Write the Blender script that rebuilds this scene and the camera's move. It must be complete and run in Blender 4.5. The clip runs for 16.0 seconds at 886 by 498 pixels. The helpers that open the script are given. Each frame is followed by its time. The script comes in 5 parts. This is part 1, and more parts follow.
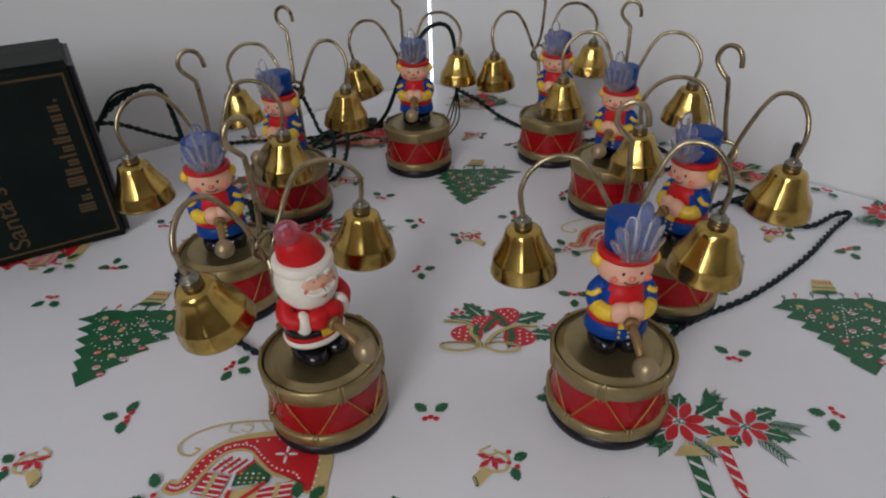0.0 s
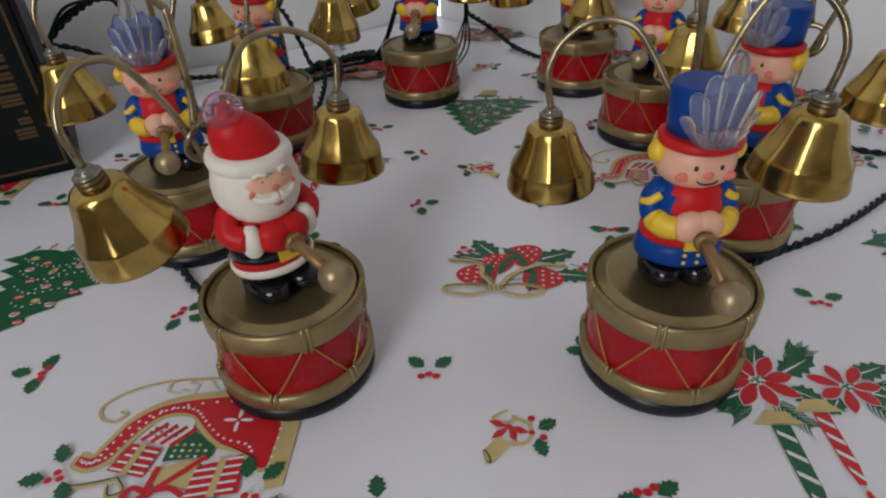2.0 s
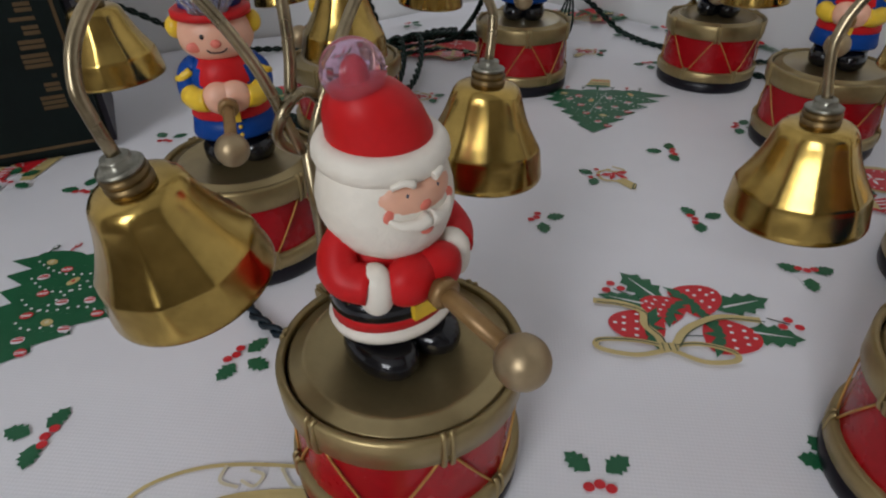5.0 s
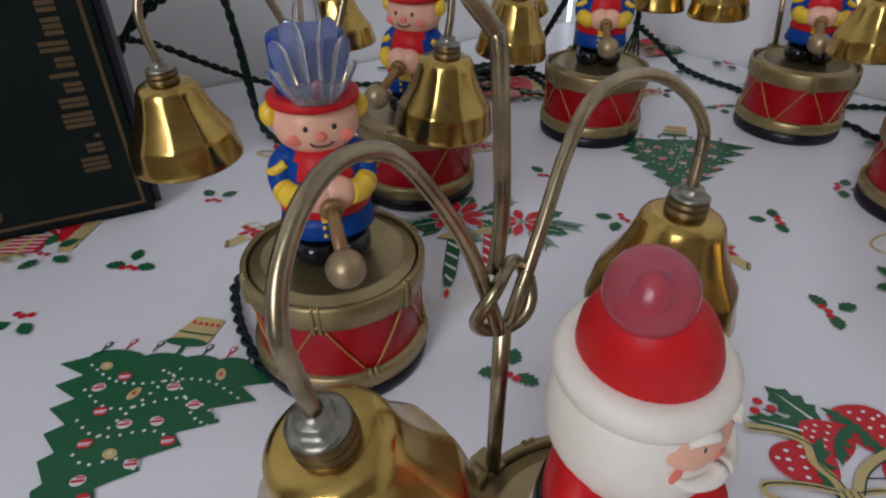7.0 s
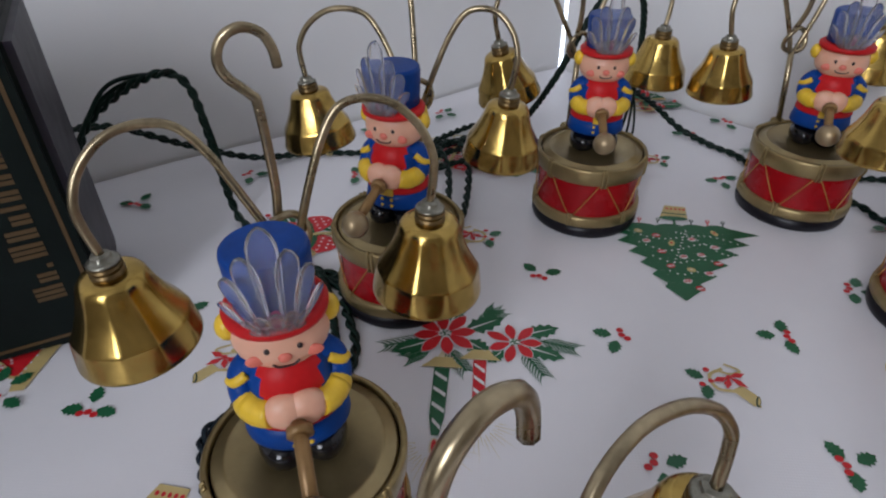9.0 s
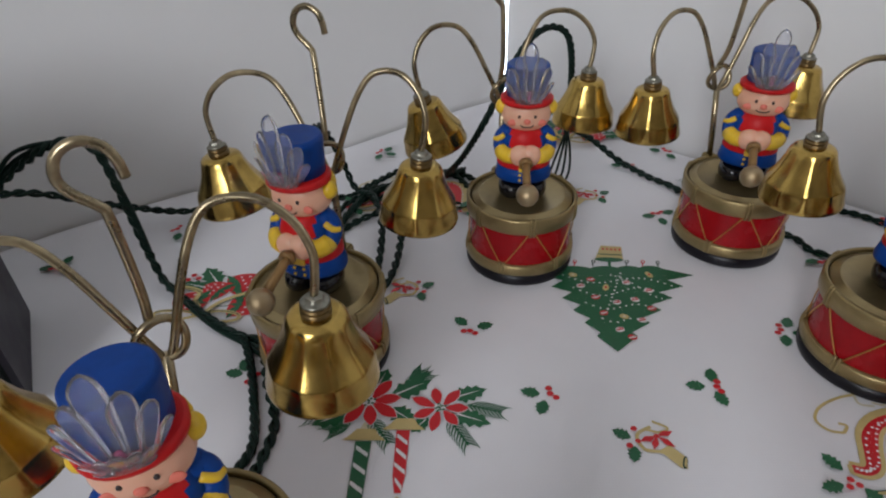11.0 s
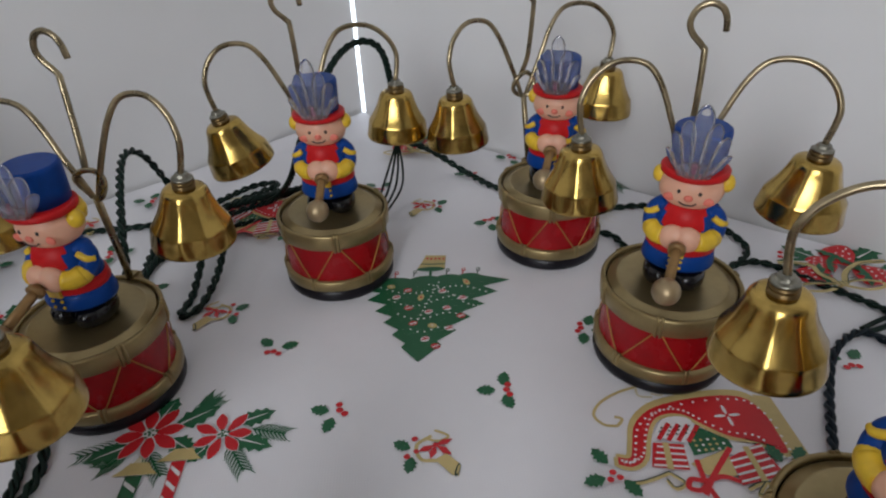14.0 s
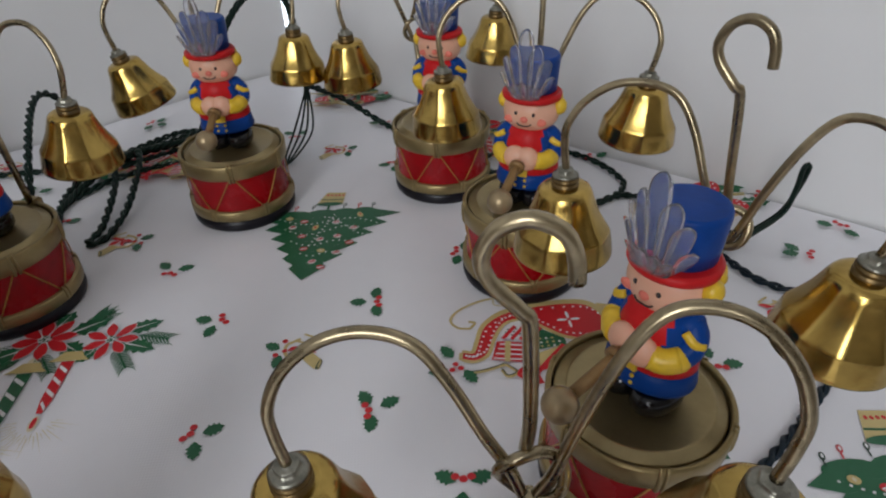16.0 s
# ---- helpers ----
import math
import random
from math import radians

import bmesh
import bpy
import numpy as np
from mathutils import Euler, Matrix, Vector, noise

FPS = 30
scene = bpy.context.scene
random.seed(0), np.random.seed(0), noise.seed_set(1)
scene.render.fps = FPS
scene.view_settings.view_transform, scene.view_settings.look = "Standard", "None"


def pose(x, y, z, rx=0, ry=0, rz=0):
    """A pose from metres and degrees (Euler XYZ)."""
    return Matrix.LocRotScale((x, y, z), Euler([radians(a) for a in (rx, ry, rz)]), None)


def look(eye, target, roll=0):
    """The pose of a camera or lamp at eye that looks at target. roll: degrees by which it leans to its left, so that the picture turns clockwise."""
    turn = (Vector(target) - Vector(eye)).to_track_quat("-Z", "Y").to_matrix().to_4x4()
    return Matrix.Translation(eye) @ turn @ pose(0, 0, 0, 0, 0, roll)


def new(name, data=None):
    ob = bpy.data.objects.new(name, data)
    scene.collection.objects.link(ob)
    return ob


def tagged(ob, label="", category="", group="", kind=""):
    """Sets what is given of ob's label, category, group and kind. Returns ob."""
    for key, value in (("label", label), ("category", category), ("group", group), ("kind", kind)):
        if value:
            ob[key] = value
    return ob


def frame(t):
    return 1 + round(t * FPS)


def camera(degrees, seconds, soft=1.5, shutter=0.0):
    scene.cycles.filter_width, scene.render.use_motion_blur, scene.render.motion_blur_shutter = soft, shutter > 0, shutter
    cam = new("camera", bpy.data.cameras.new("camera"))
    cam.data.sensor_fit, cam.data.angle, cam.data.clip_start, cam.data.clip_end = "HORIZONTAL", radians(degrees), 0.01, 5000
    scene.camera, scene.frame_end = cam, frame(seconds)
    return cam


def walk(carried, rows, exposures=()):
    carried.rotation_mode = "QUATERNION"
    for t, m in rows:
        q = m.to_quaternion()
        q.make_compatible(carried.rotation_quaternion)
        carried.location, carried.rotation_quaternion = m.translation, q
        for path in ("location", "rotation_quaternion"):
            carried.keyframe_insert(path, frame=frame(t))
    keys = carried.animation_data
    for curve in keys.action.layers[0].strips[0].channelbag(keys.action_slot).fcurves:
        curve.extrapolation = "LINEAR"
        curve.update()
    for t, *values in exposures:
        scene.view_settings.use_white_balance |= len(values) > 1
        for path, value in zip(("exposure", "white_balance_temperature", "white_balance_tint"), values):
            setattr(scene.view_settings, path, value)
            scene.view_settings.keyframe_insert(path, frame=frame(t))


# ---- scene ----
cam = camera(71.82, 16.0, soft=2.1)
PATH = [
    (0, (0.0123, 0.0367, 0.2437), (0.0083, 0.1544, 0.1680), -1.8),
    (0.5, (0.0283, 0.0449, 0.2350), (0.0242, 0.1618, 0.1581), -1.9),
    (1, (0.0258, 0.0560, 0.2093), (0.0204, 0.1721, 0.1313), -2.0),
    (1.5, (0.0179, 0.0734, 0.1867), (0.0116, 0.1890, 0.1080), -2.5),
    (2, (0.0140, 0.0837, 0.1784), (0.0071, 0.1989, 0.0991), -2.7),
    (2.5, (0.0147, 0.0945, 0.1700), (0.0102, 0.2097, 0.0906), -2.0),
    (3, (0.0159, 0.1059, 0.1600), (0.0124, 0.2211, 0.0805), -2.1),
    (3.5, (0.0041, 0.1166, 0.1535), (0.0014, 0.2322, 0.0746), -1.8),
    (4, (-0.0097, 0.1280, 0.1467), (-0.0183, 0.2442, 0.0692), -2.4),
    (4.2, (-0.0151, 0.1328, 0.1454), (-0.0252, 0.2486, 0.0673), -2.2),
    (6.3, (-0.0617, 0.1757, 0.1488), (-0.0752, 0.2891, 0.0678), 0.1),
    (6.5, (-0.0666, 0.1774, 0.1485), (-0.0790, 0.2921, 0.0692), 0.0),
    (7, (-0.0812, 0.1956, 0.1587), (-0.0925, 0.3099, 0.0787), -0.2),
    (7.5, (-0.0883, 0.2101, 0.1655), (-0.0996, 0.3238, 0.0845), 0.0),
    (8, (-0.0882, 0.2204, 0.1760), (-0.0994, 0.3332, 0.0938), -0.1),
    (8.5, (-0.0868, 0.2349, 0.1815), (-0.0980, 0.3472, 0.0987), -0.6),
    (8.7, (-0.0855, 0.2401, 0.1883), (-0.0959, 0.3530, 0.1060), -0.4),
    (10.8, (-0.0612, 0.2692, 0.2080), (-0.0660, 0.3834, 0.1273), -1.4),
    (11, (-0.0570, 0.2688, 0.2098), (-0.0619, 0.3835, 0.1297), -1.6),
    (11.5, (-0.0474, 0.2680, 0.2114), (-0.0509, 0.3835, 0.1324), -2.2),
    (12, (-0.0337, 0.2693, 0.2138), (-0.0348, 0.3853, 0.1355), -2.3),
    (12.5, (-0.0200, 0.2724, 0.2124), (-0.0193, 0.3886, 0.1344), -2.5),
    (13, (-0.0059, 0.2740, 0.2117), (-0.0031, 0.3902, 0.1336), -2.3),
    (13.5, (0.0053, 0.2730, 0.2097), (0.0089, 0.3890, 0.1314), -2.5),
    (14, (0.0202, 0.2691, 0.2073), (0.0257, 0.3852, 0.1294), -2.3),
    (14.5, (0.0381, 0.2629, 0.2089), (0.0435, 0.3786, 0.1303), -2.9),
    (15, (0.0500, 0.2549, 0.2023), (0.0584, 0.3708, 0.1242), -2.1),
    (15.5, (0.0610, 0.2437, 0.1996), (0.0695, 0.3586, 0.1199), -2.1),
    (16, (0.0718, 0.2271, 0.1971), (0.0801, 0.3406, 0.1156), -1.7),
]
walk(cam, [(t, look(eye, target, roll)) for t, eye, target, roll in PATH],
     exposures=[(0, -0.22, 6500, 11), (4.0, -0.15, 6480, 9), (6.3, -0.1, 6250, 13), (8.5, 0.0, 6100, 14), (10.8, 0.04, 6400, 11), (13, -0.05, 6400, 11), (16, -0.06, 6400, 10)])

# ---- world, daylight from a window behind and to the left of the camera ----
U = 0.07  # the plan's unit in metres: a drum is 0.79 units across
world = bpy.data.worlds.new("world")
scene.world = world
world.use_nodes = True
wn = world.node_tree
sky = wn.nodes.new("ShaderNodeTexSky")
sky.sky_type = "NISHITA"
sky.sun_disc = False
sky.sun_elevation, sky.sun_rotation = radians(35), radians(200)
wn.nodes["Background"].inputs[1].default_value = 0.12
wn.links.new(sky.outputs[0], wn.nodes["Background"].inputs[0])

WIN_C, WIN_T = (-0.67, -1.44, 0.98), (-0.02, 0.45, 0.0)
lamp = bpy.data.lights.new("window_daylight", "AREA")
lamp.shape, lamp.size, lamp.size_y, lamp.energy, lamp.color = "RECTANGLE", 0.68, 1.05, 20.5, (0.93, 0.96, 1.0)
lamp_ob = new("window_daylight", lamp)
lamp_ob.matrix_world = look(WIN_C, WIN_T)


# ---- materials ----
def material(name, color, rough=0.5, metal=0.0, var=0.08, scale=60.0, bump=0.0, bump_scale=400.0, coat=0.0, spec=0.5, trans=0.0, sss=0.0):
    """A painted, metal or plastic surface with cloudy variation and fine relief."""
    m = bpy.data.materials.new(name)
    m.use_nodes = True
    nt = m.node_tree
    b = nt.nodes["Principled BSDF"]
    tc = nt.nodes.new("ShaderNodeTexCoord")
    n1 = nt.nodes.new("ShaderNodeTexNoise")
    n1.inputs["Scale"].default_value, n1.inputs["Detail"].default_value = scale, 5
    n2 = nt.nodes.new("ShaderNodeTexNoise")
    n2.inputs["Scale"].default_value, n2.inputs["Detail"].default_value = scale * 7, 3
    mixn = nt.nodes.new("ShaderNodeMath")
    mixn.operation = "MULTIPLY_ADD"
    mixn.inputs[1].default_value = 0.35
    ramp = nt.nodes.new("ShaderNodeValToRGB")
    lo = [max(0.0, c * (1 - var * 1.6)) for c in color]
    hi = [min(1.0, c * (1 + var)) for c in color]
    ramp.color_ramp.elements[0].color, ramp.color_ramp.elements[1].color = (*lo, 1), (*hi, 1)
    ramp.color_ramp.elements[0].position, ramp.color_ramp.elements[1].position = 0.4, 0.95
    for n in (n1, n2):
        nt.links.new(tc.outputs["Object"], n.inputs["Vector"])
    nt.links.new(n2.outputs["Fac"], mixn.inputs[0])
    nt.links.new(n1.outputs["Fac"], mixn.inputs[2])
    nt.links.new(mixn.outputs[0], ramp.inputs[0])
    nt.links.new(ramp.outputs[0], b.inputs["Base Color"])
    rr = nt.nodes.new("ShaderNodeMapRange")
    rr.inputs["To Min"].default_value, rr.inputs["To Max"].default_value = max(0.02, rough * 0.75), min(1, rough * 1.3)
    nt.links.new(n1.outputs["Fac"], rr.inputs["Value"])
    nt.links.new(rr.outputs[0], b.inputs["Roughness"])
    b.inputs["Metallic"].default_value = metal
    b.inputs["Coat Weight"].default_value = coat
    b.inputs["Coat Roughness"].default_value = 0.15
    b.inputs["Specular IOR Level"].default_value = spec
    b.inputs["Transmission Weight"].default_value = trans
    if sss:
        b.inputs["Subsurface Weight"].default_value = sss
        b.inputs["Subsurface Radius"].default_value = (0.004, 0.002, 0.0015)
    if bump:
        n3 = nt.nodes.new("ShaderNodeTexNoise")
        n3.inputs["Scale"].default_value, n3.inputs["Detail"].default_value = bump_scale, 4
        nt.links.new(tc.outputs["Object"], n3.inputs["Vector"])
        bm_ = nt.nodes.new("ShaderNodeBump")
        bm_.inputs["Strength"].default_value, bm_.inputs["Distance"].default_value = bump, 0.001
        nt.links.new(n3.outputs["Fac"], bm_.inputs["Height"])
        nt.links.new(bm_.outputs[0], b.inputs["Normal"])
    return m


RED = material("red_enamel", (0.33, 0.003, 0.007), 0.26, var=0.18, spec=0.25)
GOLD = material("gold_paint", (0.33, 0.25, 0.115), 0.36, metal=0.75, var=0.15, bump=0.05)
GOLD_HEAD = material("brushed_gold_head", (0.36, 0.28, 0.14), 0.33, metal=0.8, var=0.12, bump=0.04)
CORD_GOLD = material("gold_cord", (0.50, 0.26, 0.06), 0.45, metal=0.4, bump=0.3, bump_scale=1500)
BLACK = material("black_plastic", (0.008, 0.007, 0.011), 0.34, var=0.2, spec=0.3)
BRASS = material("worn_brass", (0.49, 0.332, 0.094), 0.20, metal=1.0, var=0.30, scale=45, bump=0.05, bump_scale=250)
WIRE = material("brassed_wire", (0.38, 0.31, 0.195), 0.28, metal=1.0, var=0.35, scale=80)
STEEL = material("zinc_nut", (0.30, 0.29, 0.24), 0.38, metal=1.0, var=0.25, scale=300)
BLUE = material("blue_paint", (0.004, 0.052, 0.27), 0.38, var=0.15, bump=0.05, spec=0.16)
PAINT_RED = material("red_paint", (0.56, 0.012, 0.014), 0.42, var=0.12, bump=0.05, spec=0.22)
YELLOW = material("yellow_paint", (0.80, 0.52, 0.03), 0.35, var=0.12, bump=0.06)
FLESH = material("flesh_paint", (0.80, 0.44, 0.30), 0.42, var=0.05, sss=0.15)
CHEEK = material("cheek_paint", (0.80, 0.20, 0.14), 0.45)
WHITE_FUR = material("white_moulded_trim", (0.80, 0.74, 0.64), 0.5, var=0.06, bump=0.35, bump_scale=350)
BOOT = material("black_gloss_paint", (0.005, 0.005, 0.007), 0.14, var=0.2, coat=0.3, spec=0.35)
WOODROD = material("brown_rod", (0.26, 0.15, 0.055), 0.38, metal=0.35, var=0.25)
BALL = material("gold_ball", (0.36, 0.27, 0.155), 0.38, metal=0.65, var=0.18)
CABLE = material("green_cable", (0.003, 0.017, 0.011), 0.45, var=0.3, spec=0.25)
CABLE_BLUE = material("dark_blue_green_cable", (0.006, 0.014, 0.022), 0.45, var=0.3, spec=0.25)
BOX = material("black_card", (0.004, 0.008, 0.007), 0.5, var=0.3, scale=30, bump=0.06, spec=0.15)
BOX_EDGE = material("dark_purple_card", (0.008, 0.005, 0.016), 0.45, var=0.2)
FOIL = material("gold_foil_print", (0.11, 0.066, 0.026), 0.45, metal=0.4)
WALL = material("white_wall_paint", (0.80, 0.80, 0.80), 0.55, var=0.02, scale=4, bump=0.03, bump_scale=300)
# for the unseen walls: toned down to cut bounce and darken reflections
ROOM = material("unseen_wall_dim_beige", (0.42, 0.38, 0.33), 0.6, var=0.05, scale=3)
FLOOR = material("floor_boards", (0.22, 0.14, 0.08), 0.45, var=0.25, scale=8)
TABLE = material("table_wood", (0.25, 0.16, 0.09), 0.4, var=0.2, scale=12)
P_GREEN = material("printed_green", (0.012, 0.115, 0.045), 0.42, var=0.06)
P_RED = material("printed_red", (0.60, 0.014, 0.022), 0.42, var=0.06)
P_GOLD = material("printed_gold", (0.60, 0.47, 0.20), 0.42, var=0.08)
P_WHITE = material("printed_white", (0.80, 0.79, 0.80), 0.42, var=0.03)
P_DARK = material("printed_dark_green", (0.012, 0.045, 0.025), 0.42)
P_HALO = material("printed_pale_gold", (0.70, 0.63, 0.45), 0.42)


def clear_plastic(name, color, rough, ior):
    m = bpy.data.materials.new(name)
    m.use_nodes = True
    b = m.node_tree.nodes["Principled BSDF"]
    b.inputs["Base Color"].default_value = (*color, 1)
    b.inputs["Transmission Weight"].default_value = 1.0
    b.inputs["Roughness"].default_value = rough
    b.inputs["IOR"].default_value = ior
    return m


CLEAR = clear_plastic("clear_plume_plastic", (0.93, 0.94, 1.0), 0.04, 1.24)
CLEAR.node_tree.nodes["Principled BSDF"].inputs["Transmission Weight"].default_value = 0.93
CLEAR.node_tree.nodes["Principled BSDF"].inputs["Coat Weight"].default_value = 0.6
PINK = clear_plastic("pink_clear_plastic", (0.90, 0.62, 0.82), 0.05, 1.30)
PINK.node_tree.nodes["Principled BSDF"].inputs["Transmission Weight"].default_value = 0.92
BULB = material("dull_pink_bulb", (0.30, 0.06, 0.14), 0.3, var=0.2)


def cloth_material():
    """White vinyl cloth: fine woven emboss, faint long creases."""
    m = material("white_vinyl_cloth", (0.80, 0.79, 0.82), 0.36, var=0.025, scale=9)
    nt = m.node_tree
    b = nt.nodes["Principled BSDF"]
    tc = nt.nodes.new("ShaderNodeTexCoord")
    w1, w2 = nt.nodes.new("ShaderNodeTexWave"), nt.nodes.new("ShaderNodeTexWave")
    w1.bands_direction, w2.bands_direction = "X", "Y"
    for w in (w1, w2):
        w.inputs["Scale"].default_value = 260
        w.inputs["Distortion"].default_value = 1.2
        nt.links.new(tc.outputs["Object"], w.inputs["Vector"])
    add = nt.nodes.new("ShaderNodeMath")
    add.operation = "ADD"
    nt.links.new(w1.outputs["Fac"], add.inputs[0])
    nt.links.new(w2.outputs["Fac"], add.inputs[1])
    cr = nt.nodes.new("ShaderNodeTexNoise")
    cr.inputs["Scale"].default_value, cr.inputs["Detail"].default_value = 14, 3
    nt.links.new(tc.outputs["Object"], cr.inputs["Vector"])
    b1, b2 = nt.nodes.new("ShaderNodeBump"), nt.nodes.new("ShaderNodeBump")
    b1.inputs["Strength"].default_value, b1.inputs["Distance"].default_value = 0.08, 0.0004
    b2.inputs["Strength"].default_value, b2.inputs["Distance"].default_value = 0.3, 0.004
    nt.links.new(add.outputs[0], b1.inputs["Height"])
    nt.links.new(cr.outputs["Fac"], b2.inputs["Height"])
    nt.links.new(b2.outputs[0], b1.inputs["Normal"])
    nt.links.new(b1.outputs[0], b.inputs["Normal"])
    return m


CLOTH = cloth_material()


# ---- mesh helpers; shapes are drawn in plan units ----
def V(*a):
    return Vector(a)


def lathe(bm, prof, seg=48, mat=0, m=None, facet=None):
    """Turns a profile of (radius, height) about z. facet: heights between which the wall is flattened into facets."""
    m = m or Matrix()
    rings = []
    for r, z in prof:
        if r < 1e-5:
            rings.append([bm.verts.new(m @ V(0, 0, z))])
            continue
        ring = []
        for i in range(seg):
            a = 2 * math.pi * i / seg
            rr = r
            if facet and facet[0] <= z <= facet[1]:
                k = 2 * math.pi / facet[2]
                rr = r * (1 - facet[3] + facet[3] * math.cos(k / 2) / math.cos((a % k) - k / 2))
            ring.append(bm.verts.new(m @ V(rr * math.cos(a), rr * math.sin(a), z)))
        rings.append(ring)
    for a, b in zip(rings, rings[1:]):
        n = max(len(a), len(b))
        for i in range(n):
            j = (i + 1) % n
            if len(a) == 1:
                f = (a[0], b[j], b[i])
            elif len(b) == 1:
                f = (a[i], a[j], b[0])
            else:
                f = (a[i], a[j], b[j], b[i])
            face = bm.faces.new(f)
            face.material_index, face.smooth = mat, True


def smooth_path(pts, n=6):
    """Catmull-Rom through the points."""
    pts = [Vector(p) for p in pts]
    P = [2 * pts[0] - pts[1]] + pts + [2 * pts[-1] - pts[-2]]
    out = []
    for i in range(1, len(P) - 2):
        p0, p1, p2, p3 = P[i - 1:i + 3]
        for k in range(n):
            t = k / n
            out.append(0.5 * ((2 * p1) + (p2 - p0) * t + (2 * p0 - 5 * p1 + 4 * p2 - p3) * t * t + (3 * p1 - p0 - 3 * p2 + p3) * t ** 3))
    out.append(pts[-1])
    return out


def tube(bm, pts, r, seg=8, mat=0, closed=False, r_end=None):
    """A round bar along the points."""
    pts = [Vector(p) for p in pts]
    n = len(pts)
    up, rings = None, []
    for i, p in enumerate(pts):
        if closed:
            d = (pts[(i + 1) % n] - pts[i - 1]).normalized()
        else:
            d = (pts[min(i + 1, n - 1)] - pts[max(i - 1, 0)]).normalized()
        if up is None:
            up = d.orthogonal().normalized()
        up = (up - d * up.dot(d)).normalized()
        side = d.cross(up)
        rr = r if r_end is None else r + (r_end - r) * i / (n - 1)
        rings.append([bm.verts.new(p + (up * math.cos(2 * math.pi * k / seg) + side * math.sin(2 * math.pi * k / seg)) * rr) for k in range(seg)])
    last = n if closed else n - 1
    for i in range(last):
        a, b = rings[i], rings[(i + 1) % n]
        for k in range(seg):
            f = bm.faces.new((a[k], a[(k + 1) % seg], b[(k + 1) % seg], b[k]))
            f.material_index, f.smooth = mat, True
    if not closed:
        for ring in (rings[0][::-1], rings[-1]):
            bm.faces.new(ring).material_index = mat


def blob(bm, c, r, mat=0, m=None, u=20, v=12, power=1.0):
    """An ellipsoid with radii r at c; power below 1 makes it boxier."""
    m = m or Matrix()
    rings = []
    for i in range(v + 1):
        th = math.pi * i / v
        s, z = math.sin(th), -math.cos(th)
        s, z = abs(s) ** power, math.copysign(abs(z) ** power, z)
        if i in (0, v):
            rings.append([bm.verts.new(m @ V(c[0], c[1], c[2] + r[2] * z))])
            continue
        ring = []
        for k in range(u):
            a = 2 * math.pi * k / u
            ring.append(bm.verts.new(m @ V(c[0] + r[0] * s * math.cos(a), c[1] + r[1] * s * math.sin(a), c[2] + r[2] * z)))
        rings.append(ring)
    for a, b in zip(rings, rings[1:]):
        for i in range(u):
            j = (i + 1) % u
            if len(a) == 1:
                f = (a[0], b[j], b[i])
            elif len(b) == 1:
                f = (a[i], a[j], b[0])
            else:
                f = (a[i], a[j], b[j], b[i])
            face = bm.faces.new(f)
            face.material_index, face.smooth = mat, True


def stack(bm, rows, mat=0, m=None, seg=32):
    """A lofted body of oval rows (z, half width, half depth, y shift)."""
    m = m or Matrix()
    rings = []
    for z, a, b, y in rows:
        rings.append([bm.verts.new(m @ V(a * math.cos(2 * math.pi * k / seg), y + b * math.sin(2 * math.pi * k / seg), z)) for k in range(seg)])
    for p, q in zip(rings, rings[1:]):
        for k in range(seg):
            f = bm.faces.new((p[k], p[(k + 1) % seg], q[(k + 1) % seg], q[k]))
            f.material_index, f.smooth = mat, True
    for ring in (rings[0][::-1], rings[-1]):
        bm.faces.new(ring).material_index = mat


def bar(bm, a, b, size, mat=0):
    """A box from corner a to corner a + size, or centred on a when b is given as 'c'."""
    o = Vector(a) - Vector(size) / 2 if b == "c" else Vector(a)
    vs = [bm.verts.new(o + V(size[0] * i, size[1] * j, size[2] * k)) for k in (0, 1) for j in (0, 1) for i in (0, 1)]
    for f in ((0, 2, 3, 1), (4, 5, 7, 6), (0, 1, 5, 4), (2, 6, 7, 3), (0, 4, 6, 2), (1, 3, 7, 5)):
        bm.faces.new([vs[i] for i in f]).material_index = mat


def mesh_of(name, bm, mats):
    bmesh.ops.scale(bm, vec=(U, U, U), verts=bm.verts)
    me = bpy.data.meshes.new(name)
    bm.to_mesh(me)
    bm.free()
    for mt in (mats if isinstance(mats, (list, tuple)) else [mats]):
        me.materials.append(mt)
    return me


def put_mesh(name, me, parent=None, label="", m=None):
    ob = new(name, me)
    if parent:
        ob.parent = parent
    if m is not None:
        ob.matrix_basis = m
    if label:
        tagged(ob, label)
    return ob


def part(name, bm, mats, parent, label="", m=None):
    return put_mesh(name, mesh_of(name, bm, mats), parent, label, m)


def thing(name, x, y, z=0.0, turn=0.0):
    ob = new(name)
    ob.empty_display_size = 0.02
    ob.matrix_basis = pose(x * U, y * U, z * U, 0, 0, turn)
    return ob


# ---- setting: walls that meet in a corner behind the table, unseen room round the camera for reflections ----
CORNER = (-0.30, 11.5)
LEFT_DIR, RIGHT_DIR = Vector((-0.795, -0.606)), Vector((0.749, -0.662))


def wall(name, a, b, z0, z1, thick, inward):
    a, b = Vector(a), Vector(b)
    d = (b - a).normalized()
    n = Vector((-d.y, d.x))
    if n.dot(Vector(inward) - a) > 0:
        n = -n
    bm = bmesh.new()
    q = [a, b, b + n * thick, a + n * thick]
    lo = [bm.verts.new((p.x, p.y, z0)) for p in q]
    hi = [bm.verts.new((p.x, p.y, z1)) for p in q]
    bm.faces.new(lo), bm.faces.new(hi)
    for i in range(4):
        bm.faces.new((lo[i], lo[(i + 1) % 4], hi[(i + 1) % 4], hi[i]))
    bmesh.ops.recalc_face_normals(bm, faces=bm.faces)
    return tagged(part(name, bm, WALL, None), "smooth painted wall, white where it stands behind the table", "wall", kind="structure")


